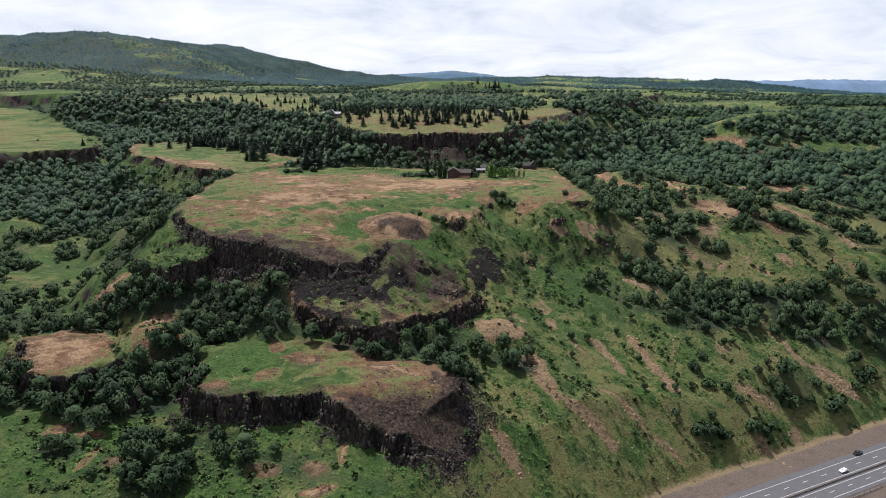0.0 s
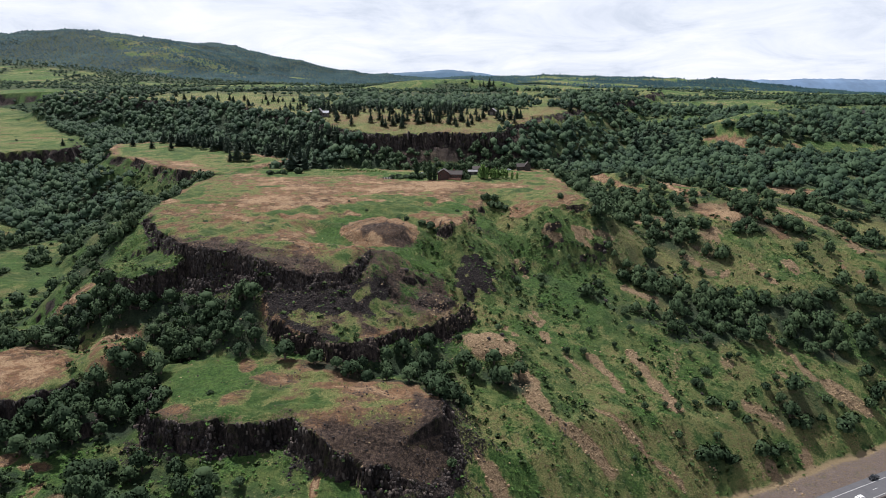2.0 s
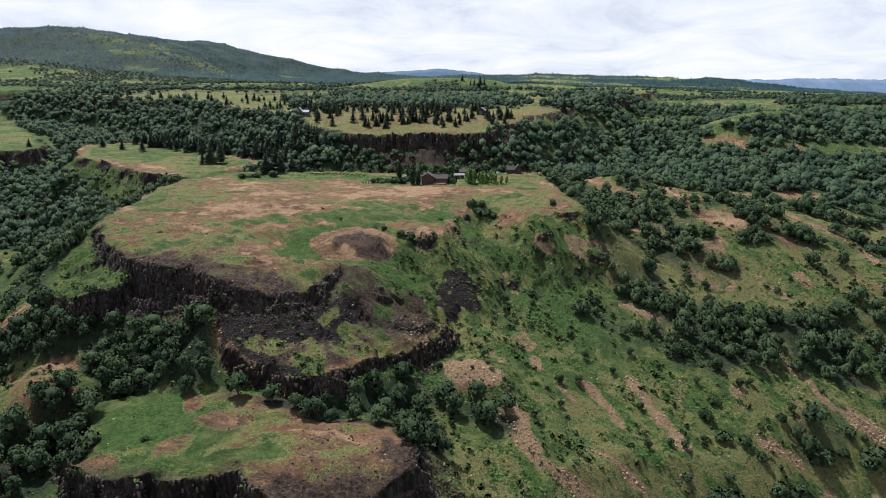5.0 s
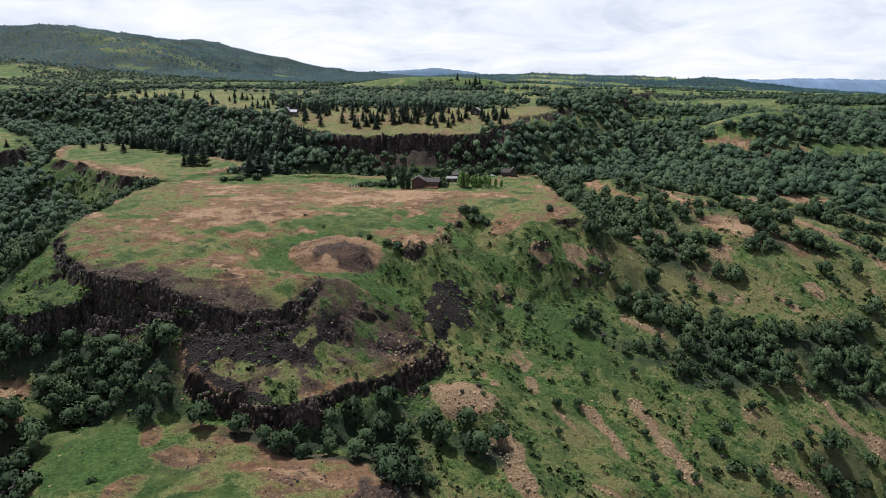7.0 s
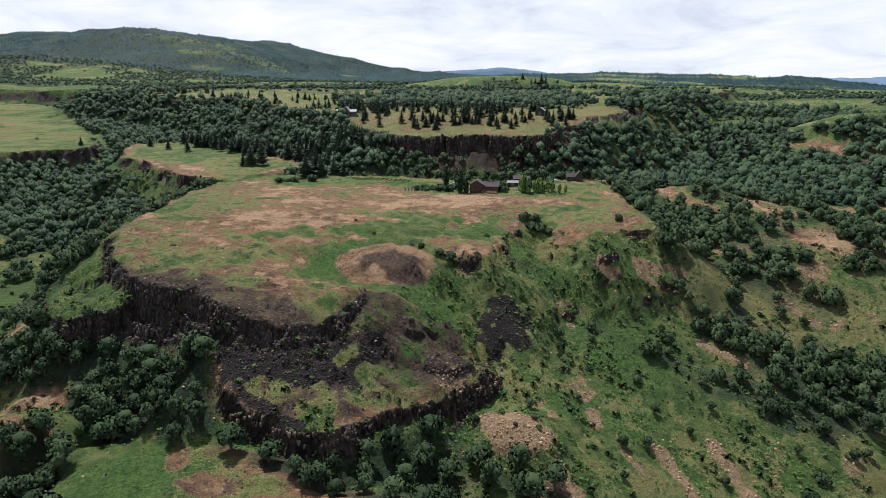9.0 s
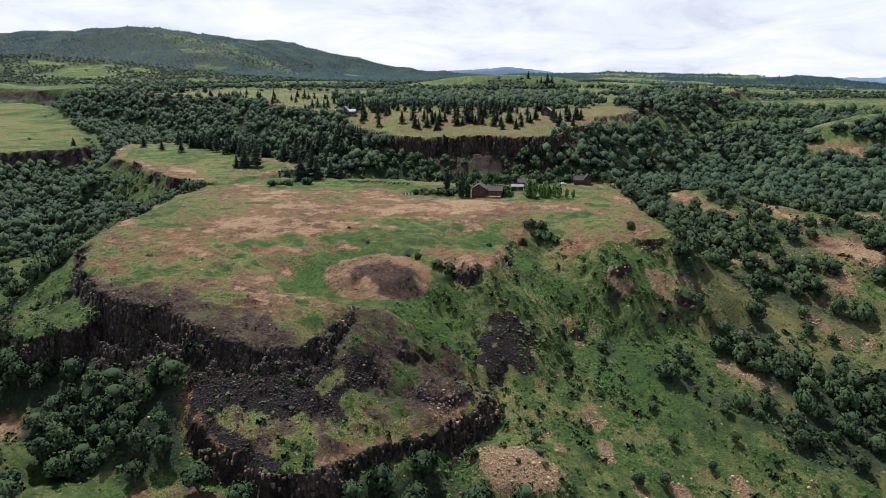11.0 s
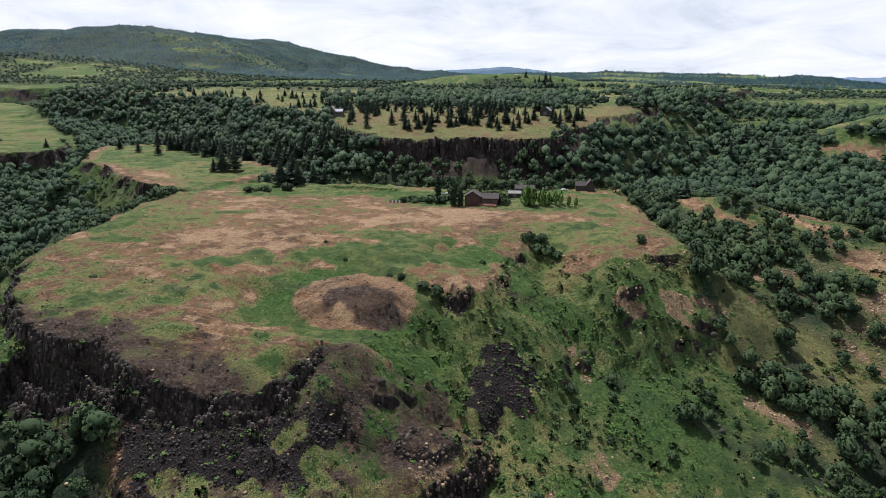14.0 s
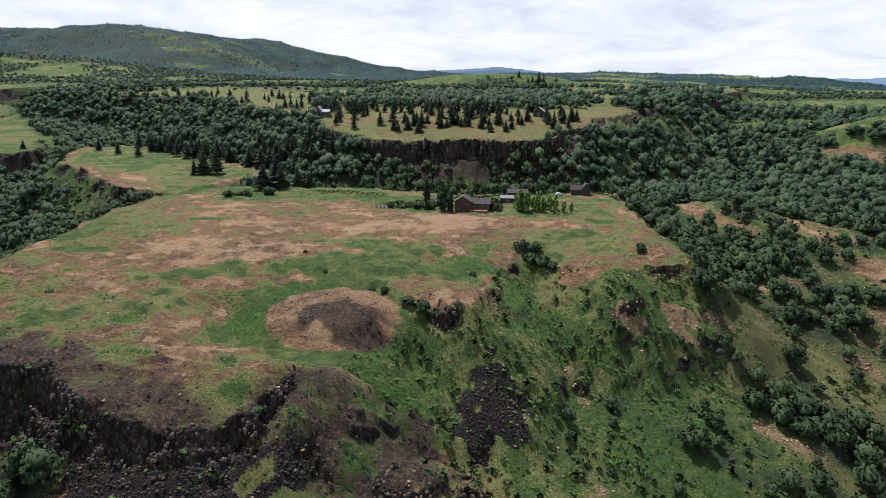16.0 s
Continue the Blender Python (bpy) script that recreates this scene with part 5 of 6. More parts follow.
places = standing(-180, 110, 220, 470, 2.2, lambda d: flat_tops(d) * d["dry"] * sstep(0.1, 0.5, fbm(d["x"] * 0.5, d["y"], 9, 3, 121)) * 0.30, 0.12)
lay_stuff("loose_stones", stone_makers, places, (0.2, 0.7), BROWN_STONE, "low brown stones breaking through the dry turf", "rocks", (0.35, 0.7))
TUFT = leaf_material("dry_tuft", (0.110, 0.070, 0.042), (0.240, 0.160, 0.098), (0.360, 0.260, 0.165))
tv = np.array([(-0.5, 0, 0), (0.5, 0, 0), (0.1, 0.1, 0.9), (0, -0.5, 0), (0, 0.5, 0), (-0.1, -0.1, 0.8)])
places = standing(-190, 120, 200, 480, 1.1, lambda d: flat_tops(d) * d["dry"] * (1 - d["bare"]) * sstep(-0.3, 0.3, fbm(d["x"], d["y"], 7, 3, 120)) * 0.5, 0.02)
lay_stuff("dry_grass", [(tv, np.array([(0, 1, 2), (3, 4, 5)]))], places, (0.3, 0.65), TUFT, "tufts of dry straw-coloured grass on the flat tops", "grass", (0.5, 0.9))

# ---------------------------------------------------------------- blue ridges at the horizon, haze put into their colour
def ridge_backdrop(name, y0, crest, colour, haze_glow, label):
    m, n, l, b = material(name)
    co = n.new("ShaderNodeTexCoord").outputs["Object"]
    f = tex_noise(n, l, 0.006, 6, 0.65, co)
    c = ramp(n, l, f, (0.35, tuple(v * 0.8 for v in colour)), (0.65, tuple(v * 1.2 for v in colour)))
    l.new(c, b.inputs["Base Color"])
    # added emission lifts the ridge the way distance haze would
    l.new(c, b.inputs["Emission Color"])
    b.inputs["Emission Strength"].default_value = haze_glow
    b.inputs["Roughness"].default_value = 1.0
    xs = np.arange(crest[0][0], crest[-1][0] + 1, 12.0)
    z = np.interp(xs, [c[0] for c in crest], [c[1] for c in crest])
    z = z + 5 * fbm(xs, xs * 0 + y0, 210, 3, 140) + 2.5 * fbm(xs, xs * 0 + y0, 30, 2, 141)
    rows = np.stack([np.stack([xs, xs * 0 + y0 - 260, z * 0 + 150], 1), np.stack([xs, xs * 0 + y0 - 80, z - 30], 1), np.stack([xs, xs * 0 + y0, z], 1), np.stack([xs, xs * 0 + y0 + 120, z - 60], 1)])
    nx = len(xs)
    idx = np.arange(4 * nx).reshape(4, nx)
    faces = np.stack([idx[:-1, :-1], idx[:-1, 1:], idx[1:, 1:], idx[1:, :-1]], -1).reshape(-1, 4)
    me = mesh_from_arrays(name, rows.reshape(-1, 3), faces, 4)
    me.materials.append(m)
    return tagged(new(name, me), label, "hills", kind="structure")


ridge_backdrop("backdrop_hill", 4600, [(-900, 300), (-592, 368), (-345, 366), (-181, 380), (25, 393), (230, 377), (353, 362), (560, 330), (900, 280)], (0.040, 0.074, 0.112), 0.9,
               "wooded hill on the horizon, blue-green with painted haze")
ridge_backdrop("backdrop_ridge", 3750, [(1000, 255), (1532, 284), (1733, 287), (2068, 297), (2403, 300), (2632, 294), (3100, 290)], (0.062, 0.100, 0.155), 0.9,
               "ridge far away on the horizon, pale blue with painted haze")

# ---------------------------------------------------------------- things that people built, and single trees
def box_bm(bm, x0, x1, y0, y1, z0, z1):
    r = bmesh.ops.create_cube(bm, size=1)
    for v in r["verts"]:
        v.co = ((x0 + x1) / 2 + v.co.x * (x1 - x0), (y0 + y1) / 2 + v.co.y * (y1 - y0), (z0 + z1) / 2 + v.co.z * (z1 - z0))
    return r["verts"]


def bm_part(name, bm, mat, parent, label="", bevel=0.0):
    if bevel:
        bmesh.ops.bevel(bm, geom=bm.edges[:], offset=bevel, segments=2, affect="EDGES")
    me = bpy.data.meshes.new(name)
    bm.to_mesh(me)
    bm.free()
    me.materials.append(mat)
    ob = new(name, me)
    ob.parent = parent
    if label:
        ob["label"] = label
    return ob


def box_part(name, dims, mat, parent, label="", bevel=0.0):
    bm = bmesh.new()
    box_bm(bm, *dims)
    return bm_part(name, bm, mat, parent, label, bevel)


RED_WOOD = simple("stained_siding", (0.045, 0.016, 0.013), 0.75, 0, 0.3, 1.5)
DARK_WOOD = simple("dark_siding", (0.028, 0.024, 0.022), 0.8, 0, 0.3, 1.5)
GREY_WOOD = simple("grey_boards", (0.115, 0.100, 0.090), 0.85, 0, 0.3, 1.2)
DECK_WOOD = simple("deck_boards", (0.210, 0.090, 0.060), 0.8, 0, 0.3, 1.2)
SHINGLE = simple("roof_shingle", (0.038, 0.030, 0.029), 0.85, 0, 0.35, 0.8, 0.5)
METAL_ROOF = simple("metal_roof", (0.150, 0.148, 0.155), 0.7, 0.1, 0.15, 2.0, 0.1)
PALE_ROOF = simple("pale_roof", (0.200, 0.220, 0.260), 0.7, 0.0, 0.12, 2.0, 0.1)
BROWN_TRIM = simple("brown_trim", (0.130, 0.080, 0.060), 0.6, 0, 0.15)
TRIM = simple("painted_trim", (0.62, 0.60, 0.56), 0.6, 0, 0.1)
BRICK_CLAY = simple("chimney_brick", (0.170, 0.085, 0.062), 0.9, 0, 0.35, 0.5, 0.4)
PANE, pn, pl, pb = material("window_glass")
pb.inputs["Base Color"].default_value = (0.02, 0.025, 0.03, 1)
pb.inputs["Roughness"].default_value = 0.06
pb.inputs["Specular IOR Level"].default_value = 0.8


def gable_block(root, x0, x1, y0, y1, eave, ridge, wall_mat, roof_mat, along, over=0.5, base=-1.5):
    """Walls with two gables and a roof of two thick slopes. along: the ridge's direction, x or y."""
    bm = bmesh.new()
    if along == "x":
        ym = (y0 + y1) / 2
        prof = [(y0, base), (y1, base), (y1, eave), (ym, ridge), (y0, eave)]
        rings = [[bm.verts.new((x, p[0], p[1])) for p in prof] for x in (x0, x1)]
    else:
        xm = (x0 + x1) / 2
        prof = [(x0, base), (x1, base), (x1, eave), (xm, ridge), (x0, eave)]
        rings = [[bm.verts.new((p[0], y, p[1])) for p in prof] for y in (y0, y1)]
    for k in range(5):
        j = (k + 1) % 5
        bm.faces.new((rings[0][k], rings[0][j], rings[1][j], rings[1][k]))
    bm.faces.new(rings[0][::-1])
    bm.faces.new(rings[1])
    bmesh.ops.recalc_face_normals(bm, faces=bm.faces[:])
    wall = bm_part("wall", bm, wall_mat, root)
    half = ((y1 - y0) if along == "x" else (x1 - x0)) / 2
    rise = (ridge - eave) / half
    for side in (-1, 1):
        bm = bmesh.new()
        out = half + over
        pts = [(0, ridge + 0.10), (0, ridge + 0.32), (out, ridge - rise * out + 0.32), (out, ridge - rise * out + 0.10)]
        ends = (x0 - over, x1 + over) if along == "x" else (y0 - over, y1 + over)
        rr = []
        for e in ends:
            mid = (y0 + y1) / 2 if along == "x" else (x0 + x1) / 2
            rr.append([bm.verts.new((e, mid + side * u, z) if along == "x" else (mid + side * u, e, z)) for u, z in pts])
        for k in range(4):
            j = (k + 1) % 4
            bm.faces.new((rr[0][k], rr[0][j], rr[1][j], rr[1][k]))
        bm.faces.new(rr[0][::-1])
        bm.faces.new(rr[1])
        bmesh.ops.recalc_face_normals(bm, faces=bm.faces[:])
        bm_part("roof", bm, roof_mat, root)
    return wall


def window(wall, x, y, z, w, h, face="y"):
    """A framed window set 6 cm proud of a wall that faces the south (y) or west (x)."""
    t = 0.06
    dims = (x - w / 2, x + w / 2, y - t, y + 0.02, z, z + h) if face == "y" else (x - t, x + 0.02, y - w / 2, y + w / 2, z, z + h)
    f = box_part("window", dims, BROWN_TRIM, wall, "brown window frame")
    g = (x - w / 2 + 0.1, x + w / 2 - 0.1, y - t - 0.03, y - t + 0.02, z + 0.1, z + h - 0.1) if face == "y" else \
        (x - t - 0.03, x - t + 0.02, y - w / 2 + 0.1, y + w / 2 - 0.1, z + 0.1, z + h - 0.1)
    box_part("pane", g, PANE, f)


def ground_at(x, y):
    return float(height(x, y)[0])


def site(name, x, y, turn=0.0, sink=0.0):
    root = new(name)
    root.matrix_basis = pose(x, y, ground_at(x, y) - sink, 0, 0, turn)
    return root


# the red house at the back of the mesa
house = site("house", 13, 512, -4)
w = gable_block(house, -8.6, 0.2, -4.5, 5.5, 4.9, 7.6, RED_WOOD, SHINGLE, "y", 0.7)
for wx, wz, ww, wh in ((-6.6, 2.4, 1.3, 1.3), (-2.2, 2.4, 1.3, 1.3), (-4.2, 5.0, 1.6, 1.2), (-6.4, 0.3, 1.2, 1.2)):
    window(w, wx, -4.5, wz, ww, wh)
w = gable_block(house, 0.2, 10.2, -1.5, 6.0, 3.6, 6.0, RED_WOOD, SHINGLE, "x", 0.6)
for wx in (1.6, 4.0, 6.6, 8.8):
    window(w, wx, -1.5, 1.0, 1.7, 1.7)
box_part("door", (5.1, 6.0, -1.62, -1.4, 0.2, 2.3), DARK_WOOD, w, "dark wooden door")
box_part("chimney", (3.2, 4.4, 2.4, 3.4, 4.5, 7.4), BRICK_CLAY, house, "brick chimney", 0.05)
deck = box_part("deck", (-0.2, 9.6, -6.4, -1.55, 0.05, 0.35), DECK_WOOD, house, "red-brown wooden deck")
for k in range(9):
    box_part("baluster", (-0.1 + k * 1.19, 0.02 + k * 1.19, -6.35, -6.23, 0.35, 1.25), DECK_WOOD, deck)
box_part("rail", (-0.2, 9.6, -6.38, -6.2, 1.25, 1.36), DECK_WOOD, deck)
box_part("skirt", (-0.1, 9.5, -6.3, -6.1, -1.6, 0.05), DECK_WOOD, deck)
tagged(house, "dark red wooden house with a grey roof and a deck", "house")

shed = site("shed", 33.5, 540, 2)
w = gable_block(shed, -3.8, 3.8, -2.6, 2.6, 2.3, 3.5, DARK_WOOD, METAL_ROOF, "x", 0.4)
box_part("door", (-1.2, 1.2, -2.68, -2.5, 0.0, 2.1), GREY_WOOD, w, "grey double door")
tagged(shed, "small dark shed with a pale grey metal roof", "shed")

garage = site("garage", 40.5, 560, 2)
w = gable_block(garage, -6.0, 6.0, -3.2, 3.2, 2.7, 4.6, DARK_WOOD, SHINGLE, "x", 0.5)
for wx in (-4, -1.2, 1.6, 4.4):
    box_part("door", (wx - 1.0, wx + 1.0, -3.28, -3.1, 0.0, 2.2), GREY_WOOD, w, "grey garage door")
tagged(garage, "long dark wooden garage under a grey roof", "garage")

cabin = site("cabin", 82, 579, -3)
w = gable_block(cabin, -6.0, 1.0, -3.0, 3.5, 3.2, 5.6, DARK_WOOD, SHINGLE, "x", 0.5)
for wx in (-4.6, -2.4, -0.4):
    window(w, wx, -3.0, 1.1, 1.2, 1.3)
w = gable_block(cabin, 1.0, 6.2, -4.2, 3.8, 4.2, 7.4, DARK_WOOD, SHINGLE, "y", 0.5)
window(w, 2.5, -4.2, 1.1, 1.3, 1.5)
window(w, 4.7, -4.2, 1.1, 1.3, 1.5)
window(w, 3.6, -4.2, 4.2, 1.2, 1.2)
tagged(cabin, "black-stained cabin with a steep gable beside the oaks", "house")

# the houses on the further mesa
far_house = site("house", -127, 712, 0)
w = gable_block(far_house, -9.5, -2.5, -3, 4, 3.6, 5.6, GREY_WOOD, PALE_ROOF, "x", 0.5)
w2 = gable_block(far_house, -2.5, 3.5, -5, 4, 4.6, 8.2, GREY_WOOD, METAL_ROOF, "y", 0.5)
w3 = gable_block(far_house, 3.5, 10, -3, 4, 3.6, 5.6, GREY_WOOD, PALE_ROOF, "x", 0.5)
for wx in (-1.2, 2.2):
    window(w2, wx, -5, 1.0, 1.6, 1.8)
window(w2, 0.5, -5, 4.6, 1.6, 1.6)
for wx in (-8, -5):
    window(w, wx, -3, 1.0, 1.6, 1.6)
for wx in (5, 8):
    window(w3, wx, -3, 1.0, 1.6, 1.6)
tagged(far_house, "grey gabled house with a pale metal roof among pines", "house")
barn = site("barn", 66, 735, -15)
w = gable_block(barn, -4.5, 4.5, -6, 6, 4.0, 7.2, DARK_WOOD, METAL_ROOF, "y", 0.5)
box_part("door", (-1.6, 1.6, -6.08, -5.9, 0, 3.2), GREY_WOOD, w, "grey barn door")
tagged(barn, "dark barn with a grey metal roof among pines", "barn")
ranch = site("house", 560, 842, 10)
w = gable_block(ranch, -7, 7, -4, 4, 3.2, 6.4, RED_WOOD, SHINGLE, "x", 0.6)
window(w, -3, -4, 1.0, 1.8, 1.6)
window(w, 3, -4, 1.0, 1.8, 1.6)
tagged(ranch, "dark wooden house at the edge of a meadow", "house")


# vehicles
CAR_WHITE = simple("white_paint", (0.72, 0.73, 0.74), 0.25, 0.0, 0.04, 3.0, 0.0)
CAR_BLACK = simple("black_paint", (0.015, 0.016, 0.018), 0.2, 0.0, 0.1, 3.0, 0.0)
RUBBER = simple("rubber", (0.018, 0.018, 0.018), 0.85, 0, 0.2)
STEEL = simple("galvanised_steel", (0.33, 0.34, 0.35), 0.45, 0.7, 0.15, 1.0, 0.1)


def car(name, paint, length, tall, m, label, bed=False):
    """A car along x, its wheels on z = 0."""
    root = new(name)
    half, wide = length / 2, 0.9
    bm = bmesh.new()
    if bed:
        prof = [(-half, 0.45), (-half, 1.0), (-0.35, 1.05), (-0.25, tall), (0.9, tall), (1.45, 1.1), (half - 0.15, 1.0), (half, 0.75), (half, 0.4)]
    else:
        prof = [(-half, 0.4), (-half, 0.85), (-half * 0.82, 0.95), (-half * 0.55, tall), (half * 0.18, tall), (half * 0.5, 0.95), (half * 0.93, 0.8), (half, 0.6), (half, 0.35)]
    rings = [[bm.verts.new((px, sy * wide * (0.86 if pz > 1.1 else 1.0), pz)) for px, pz in prof] for sy in (-1, 1)]
    n = len(prof)
    for k in range(n):
        j = (k + 1) % n
        bm.faces.new((rings[0][k], rings[0][j], rings[1][j], rings[1][k]))
    bm.faces.new(rings[0][::-1])
    bm.faces.new(rings[1])
    bmesh.ops.recalc_face_normals(bm, faces=bm.faces[:])
    body = bm_part("body", bm, paint, root, "", 0.06)
    gx0, gx1 = (-0.2, 0.85) if bed else (-half * 0.52, half * 0.2)
    for sy in (-1, 1):
        box_part("side_window", (gx0, gx1, sy * 0.84 - 0.03, sy * 0.84 + 0.03, 1.02, tall - 0.1), PANE, body)
    box_part("windscreen", ((1.0, 1.3) if bed else (half * 0.24, half * 0.44)) + (-0.7, 0.7, 1.02, tall - 0.14), PANE, body)
    for sx in (-0.62, 0.62):
        for sy in (-1, 1):
            bm = bmesh.new()
            bmesh.ops.create_cone(bm, cap_ends=True, segments=16, radius1=0.33, radius2=0.33, depth=0.24, matrix=pose(sx * half, sy * 0.82, 0.33, 90))
            bm_part("wheel", bm, RUBBER, root)
    for sy in (-0.6, 0.6):
        box_part("headlight", (half - 0.06, half + 0.02, sy - 0.18, sy + 0.18, 0.55, 0.7), TRIM, root)
    root.matrix_basis = m
    return tagged(root, label, "car")


def on_ground(x, y, turn):
    return pose(x, y, ground_at(x, y) + 0.02, 0, 0, turn)


car("car", CAR_WHITE, 4.6, 1.5, on_ground(68, 574, 10), "white car parked on the grass by the cabin")
car("car", CAR_WHITE, 4.4, 1.5, on_ground(-10, 548, 170), "white car parked behind the poplars")

# ---------------------------------------------------------------- the highway
ASPHALT = simple("asphalt", (0.075, 0.075, 0.082), 0.9, 0, 0.18, 2.0, 0.3)
LINE_PAINT = simple("road_paint", (0.62, 0.62, 0.60), 0.7, 0, 0.12, 1.0, 0.1)
CONCRETE = simple("weathered_concrete", (0.165, 0.135, 0.115), 0.9, 0, 0.3, 1.5, 0.3)
ROAD_TURN = 23.6
ROAD = pose(140, 231, 0, 0, 0, ROAD_TURN)


def strip(name, s0, s1, a0, a1, z, mat, parent=None, thick=0.3):
    bm = bmesh.new()
    box_bm(bm, s0, s1, a0, a1, z - thick, z)
    ob = bm_part(name, bm, mat, parent)
    if parent is None:
        ob.matrix_basis = ROAD
    return ob


road = tagged(strip("road", -430, 620, -14.6, 6.6, 0.06, ASPHALT), "grey asphalt highway of four lanes with a concrete divider", "road", kind="structure")
for a in (3.45, -3.7, -6.9, -12.7):
    strip("edge_line", -430, 620, a - 0.07, a + 0.07, 0.066, LINE_PAINT, road, 0.05)
dash_me = None
for k in range(-34, 50):
    for a, off in ((0.0, 0.0), (-9.6, 4.0)):
        if dash_me is None:
            d = strip("lane_dash", -1.6, 1.6, -0.08, 0.08, 0.066, LINE_PAINT, road, 0.05)
            dash_me = d.data
        else:
            d = new("lane_dash", dash_me)
            d.parent = road
        d.location = (k * 12.19 + off, a, 0)

divider = new("divider")
divider.matrix_basis = ROAD
seg = None
for k in range(-68, 96):
    if seg is None:
        bm = bmesh.new()
        prof = [(-0.30, 0.02), (0.30, 0.02), (0.30, 0.12), (0.14, 0.35), (0.08, 0.85), (-0.08, 0.85), (-0.14, 0.35), (-0.30, 0.12)]
        rings = [[bm.verts.new((x, p[0], p[1])) for p in prof] for x in (-3.02, 3.02)]
        for i in range(8):
            j = (i + 1) % 8
            bm.faces.new((rings[0][i], rings[0][j], rings[1][j], rings[1][i]))
        bm.faces.new(rings[0][::-1])
        bm.faces.new(rings[1])
        bmesh.ops.recalc_face_normals(bm, faces=bm.faces[:])
        p = bm_part("segment", bm, CONCRETE, divider)
        seg = p.data
    else:
        p = new("segment", seg)
        p.parent = divider
    p.location = (k * 6.1, -5.3, 0.04)
tagged(divider, "weathered brown concrete divider between the carriageways", "barrier")

rail = new("guardrail")
rail.matrix_basis = ROAD
bm = bmesh.new()
prof = [(0, 0.5), (0.06, 0.56), (0.0, 0.64), (0.06, 0.72), (0, 0.8), (-0.03, 0.8), (0.03, 0.72), (-0.03, 0.64), (0.03, 0.56), (-0.03, 0.5)]
rings = [[bm.verts.new((x, -16.2 + p[0], p[1])) for p in prof] for x in (-420, 560)]
for i in range(10):
    j = (i + 1) % 10
    bm.faces.new((rings[0][i], rings[0][j], rings[1][j], rings[1][i]))
bmesh.ops.recalc_face_normals(bm, faces=bm.faces[:])
bm_part("beam", bm, STEEL, rail)
post_me = None
for k in range(250):
    if post_me is None:
        p = box_part("post", (-0.1, 0.1, -0.1, 0.1, -0.3, 0.85), DARK_WOOD, rail)
        post_me = p.data
    else:
        p = new("post", post_me)
        p.parent = rail
    p.location = (-410 + 3.81 * k, -16.4, 0)
tagged(rail, "steel guardrail on dark wooden posts along the highway", "guardrail")


def on_road(s, a, turn=0):
    return ROAD @ pose(s, a, 0.07, 0, 0, turn)


car("car", CAR_WHITE, 4.7, 1.45, on_road(47.5, -1.8, 180), "white car on the highway's inner lane")
car("pickup", CAR_BLACK, 5.4, 1.85, on_road(68.0, 5.0, 180), "black pickup truck on the highway's outer lane", True)


# ---------------------------------------------------------------- single trees and shrubs
def pine(rng, tall, wide, tiers=11, blades=8):
    root = new("pine_tree")
    part("crown", conifer_crown(rng, tall, wide, tiers, blades), NEEDLE, root)
    part("trunk", tube([(0, 0, -1), (0, 0, tall * 0.3), (0, 0, tall * 0.9)], [0.32, 0.22, 0.05]), BARK, root)
    return root


def plant(src, used, x, y, s, sz=1.0):
    """The source itself the first time, then copies of it."""
    t = src if src not in used else copy_thing(src, pose(0, 0, 0))
    used.add(src)
    t.matrix_basis = pose(x, y, ground_at(x, y) - 0.1, 0, 0, random.uniform(0, 360)) @ Matrix.Diagonal((s, s, s * sz, 1))
    return t


used = set()
pines = [pine(rng, rng.uniform(10.5, 13), rng.uniform(3.0, 3.9), 17, 11) for k in range(5)]
for p in pines:
    tagged(p, "tall dark green pine with ragged drooping branches", "tree", "pines on the mesas")
spots = [(-128, 573, 1.7), (-122, 583, 1.9), (-117, 577, 1.5), (-131, 584, 1.6), (-126, 590, 1.7), (-193, 625, 1.7), (-184, 627, 1.8), (-199, 622, 1.0), (-352, 743, 1.1), (-322, 725, 0.95),
         (-293, 709, 1.1), (-324, 794, 1.2), (-297, 767, 1.2), (-278, 752, 1.1), (-357, 819, 1.2), (-448, 767, 0.9), (-112, 598, 1.5), (-105, 602, 1.4)]
for k, (px, py, s) in enumerate(spots):
    plant(pines[k % 5], used, px, py, s)
for k in range(130):
    f = rng.random()
    px, py = -340 + 245 * f + rng.normal() * 10, 802 - 170 * f ** 0.8 + rng.normal() * 8
    if oval(np.array([px]), np.array([py]), -155, 590, 60, 22, 0)[0] > 1:
        plant(pines[k % 5], used, px, py, rng.uniform(0.95, 1.45))
count = 0
while count < 150:
    px, py = rng.uniform(-165, 95), rng.uniform(652, 800)
    if outline_distance(np.array([px]), np.array([py]), FAR_MESA)[0] < -8 and not (abs(px + 127) < 14 and 690 < py < 722) and rng.random() < 0.25 + 0.75 * (fbm(np.array([px]), np.array([py]), 30, 2, 130)[0] > 0):
        plant(pines[count % 5], used, px, py, rng.uniform(0.7, 1.1))
        count += 1
for px, py, s in ((101, 1226, 2.3), (109, 1232, 1.6), (91, 1236, 1.3), (84, 1242, 1.0), (236, 746, 1.7), (262, 729, 1.9), (269, 801, 1.8), (273, 745, 1.9), (250, 790, 1.5), (70, 1270, 1.0), (60, 1130, 1.0), (10, 1020, 0.9)):
    plant(pines[count % 5], used, px, py, s)
    count += 1

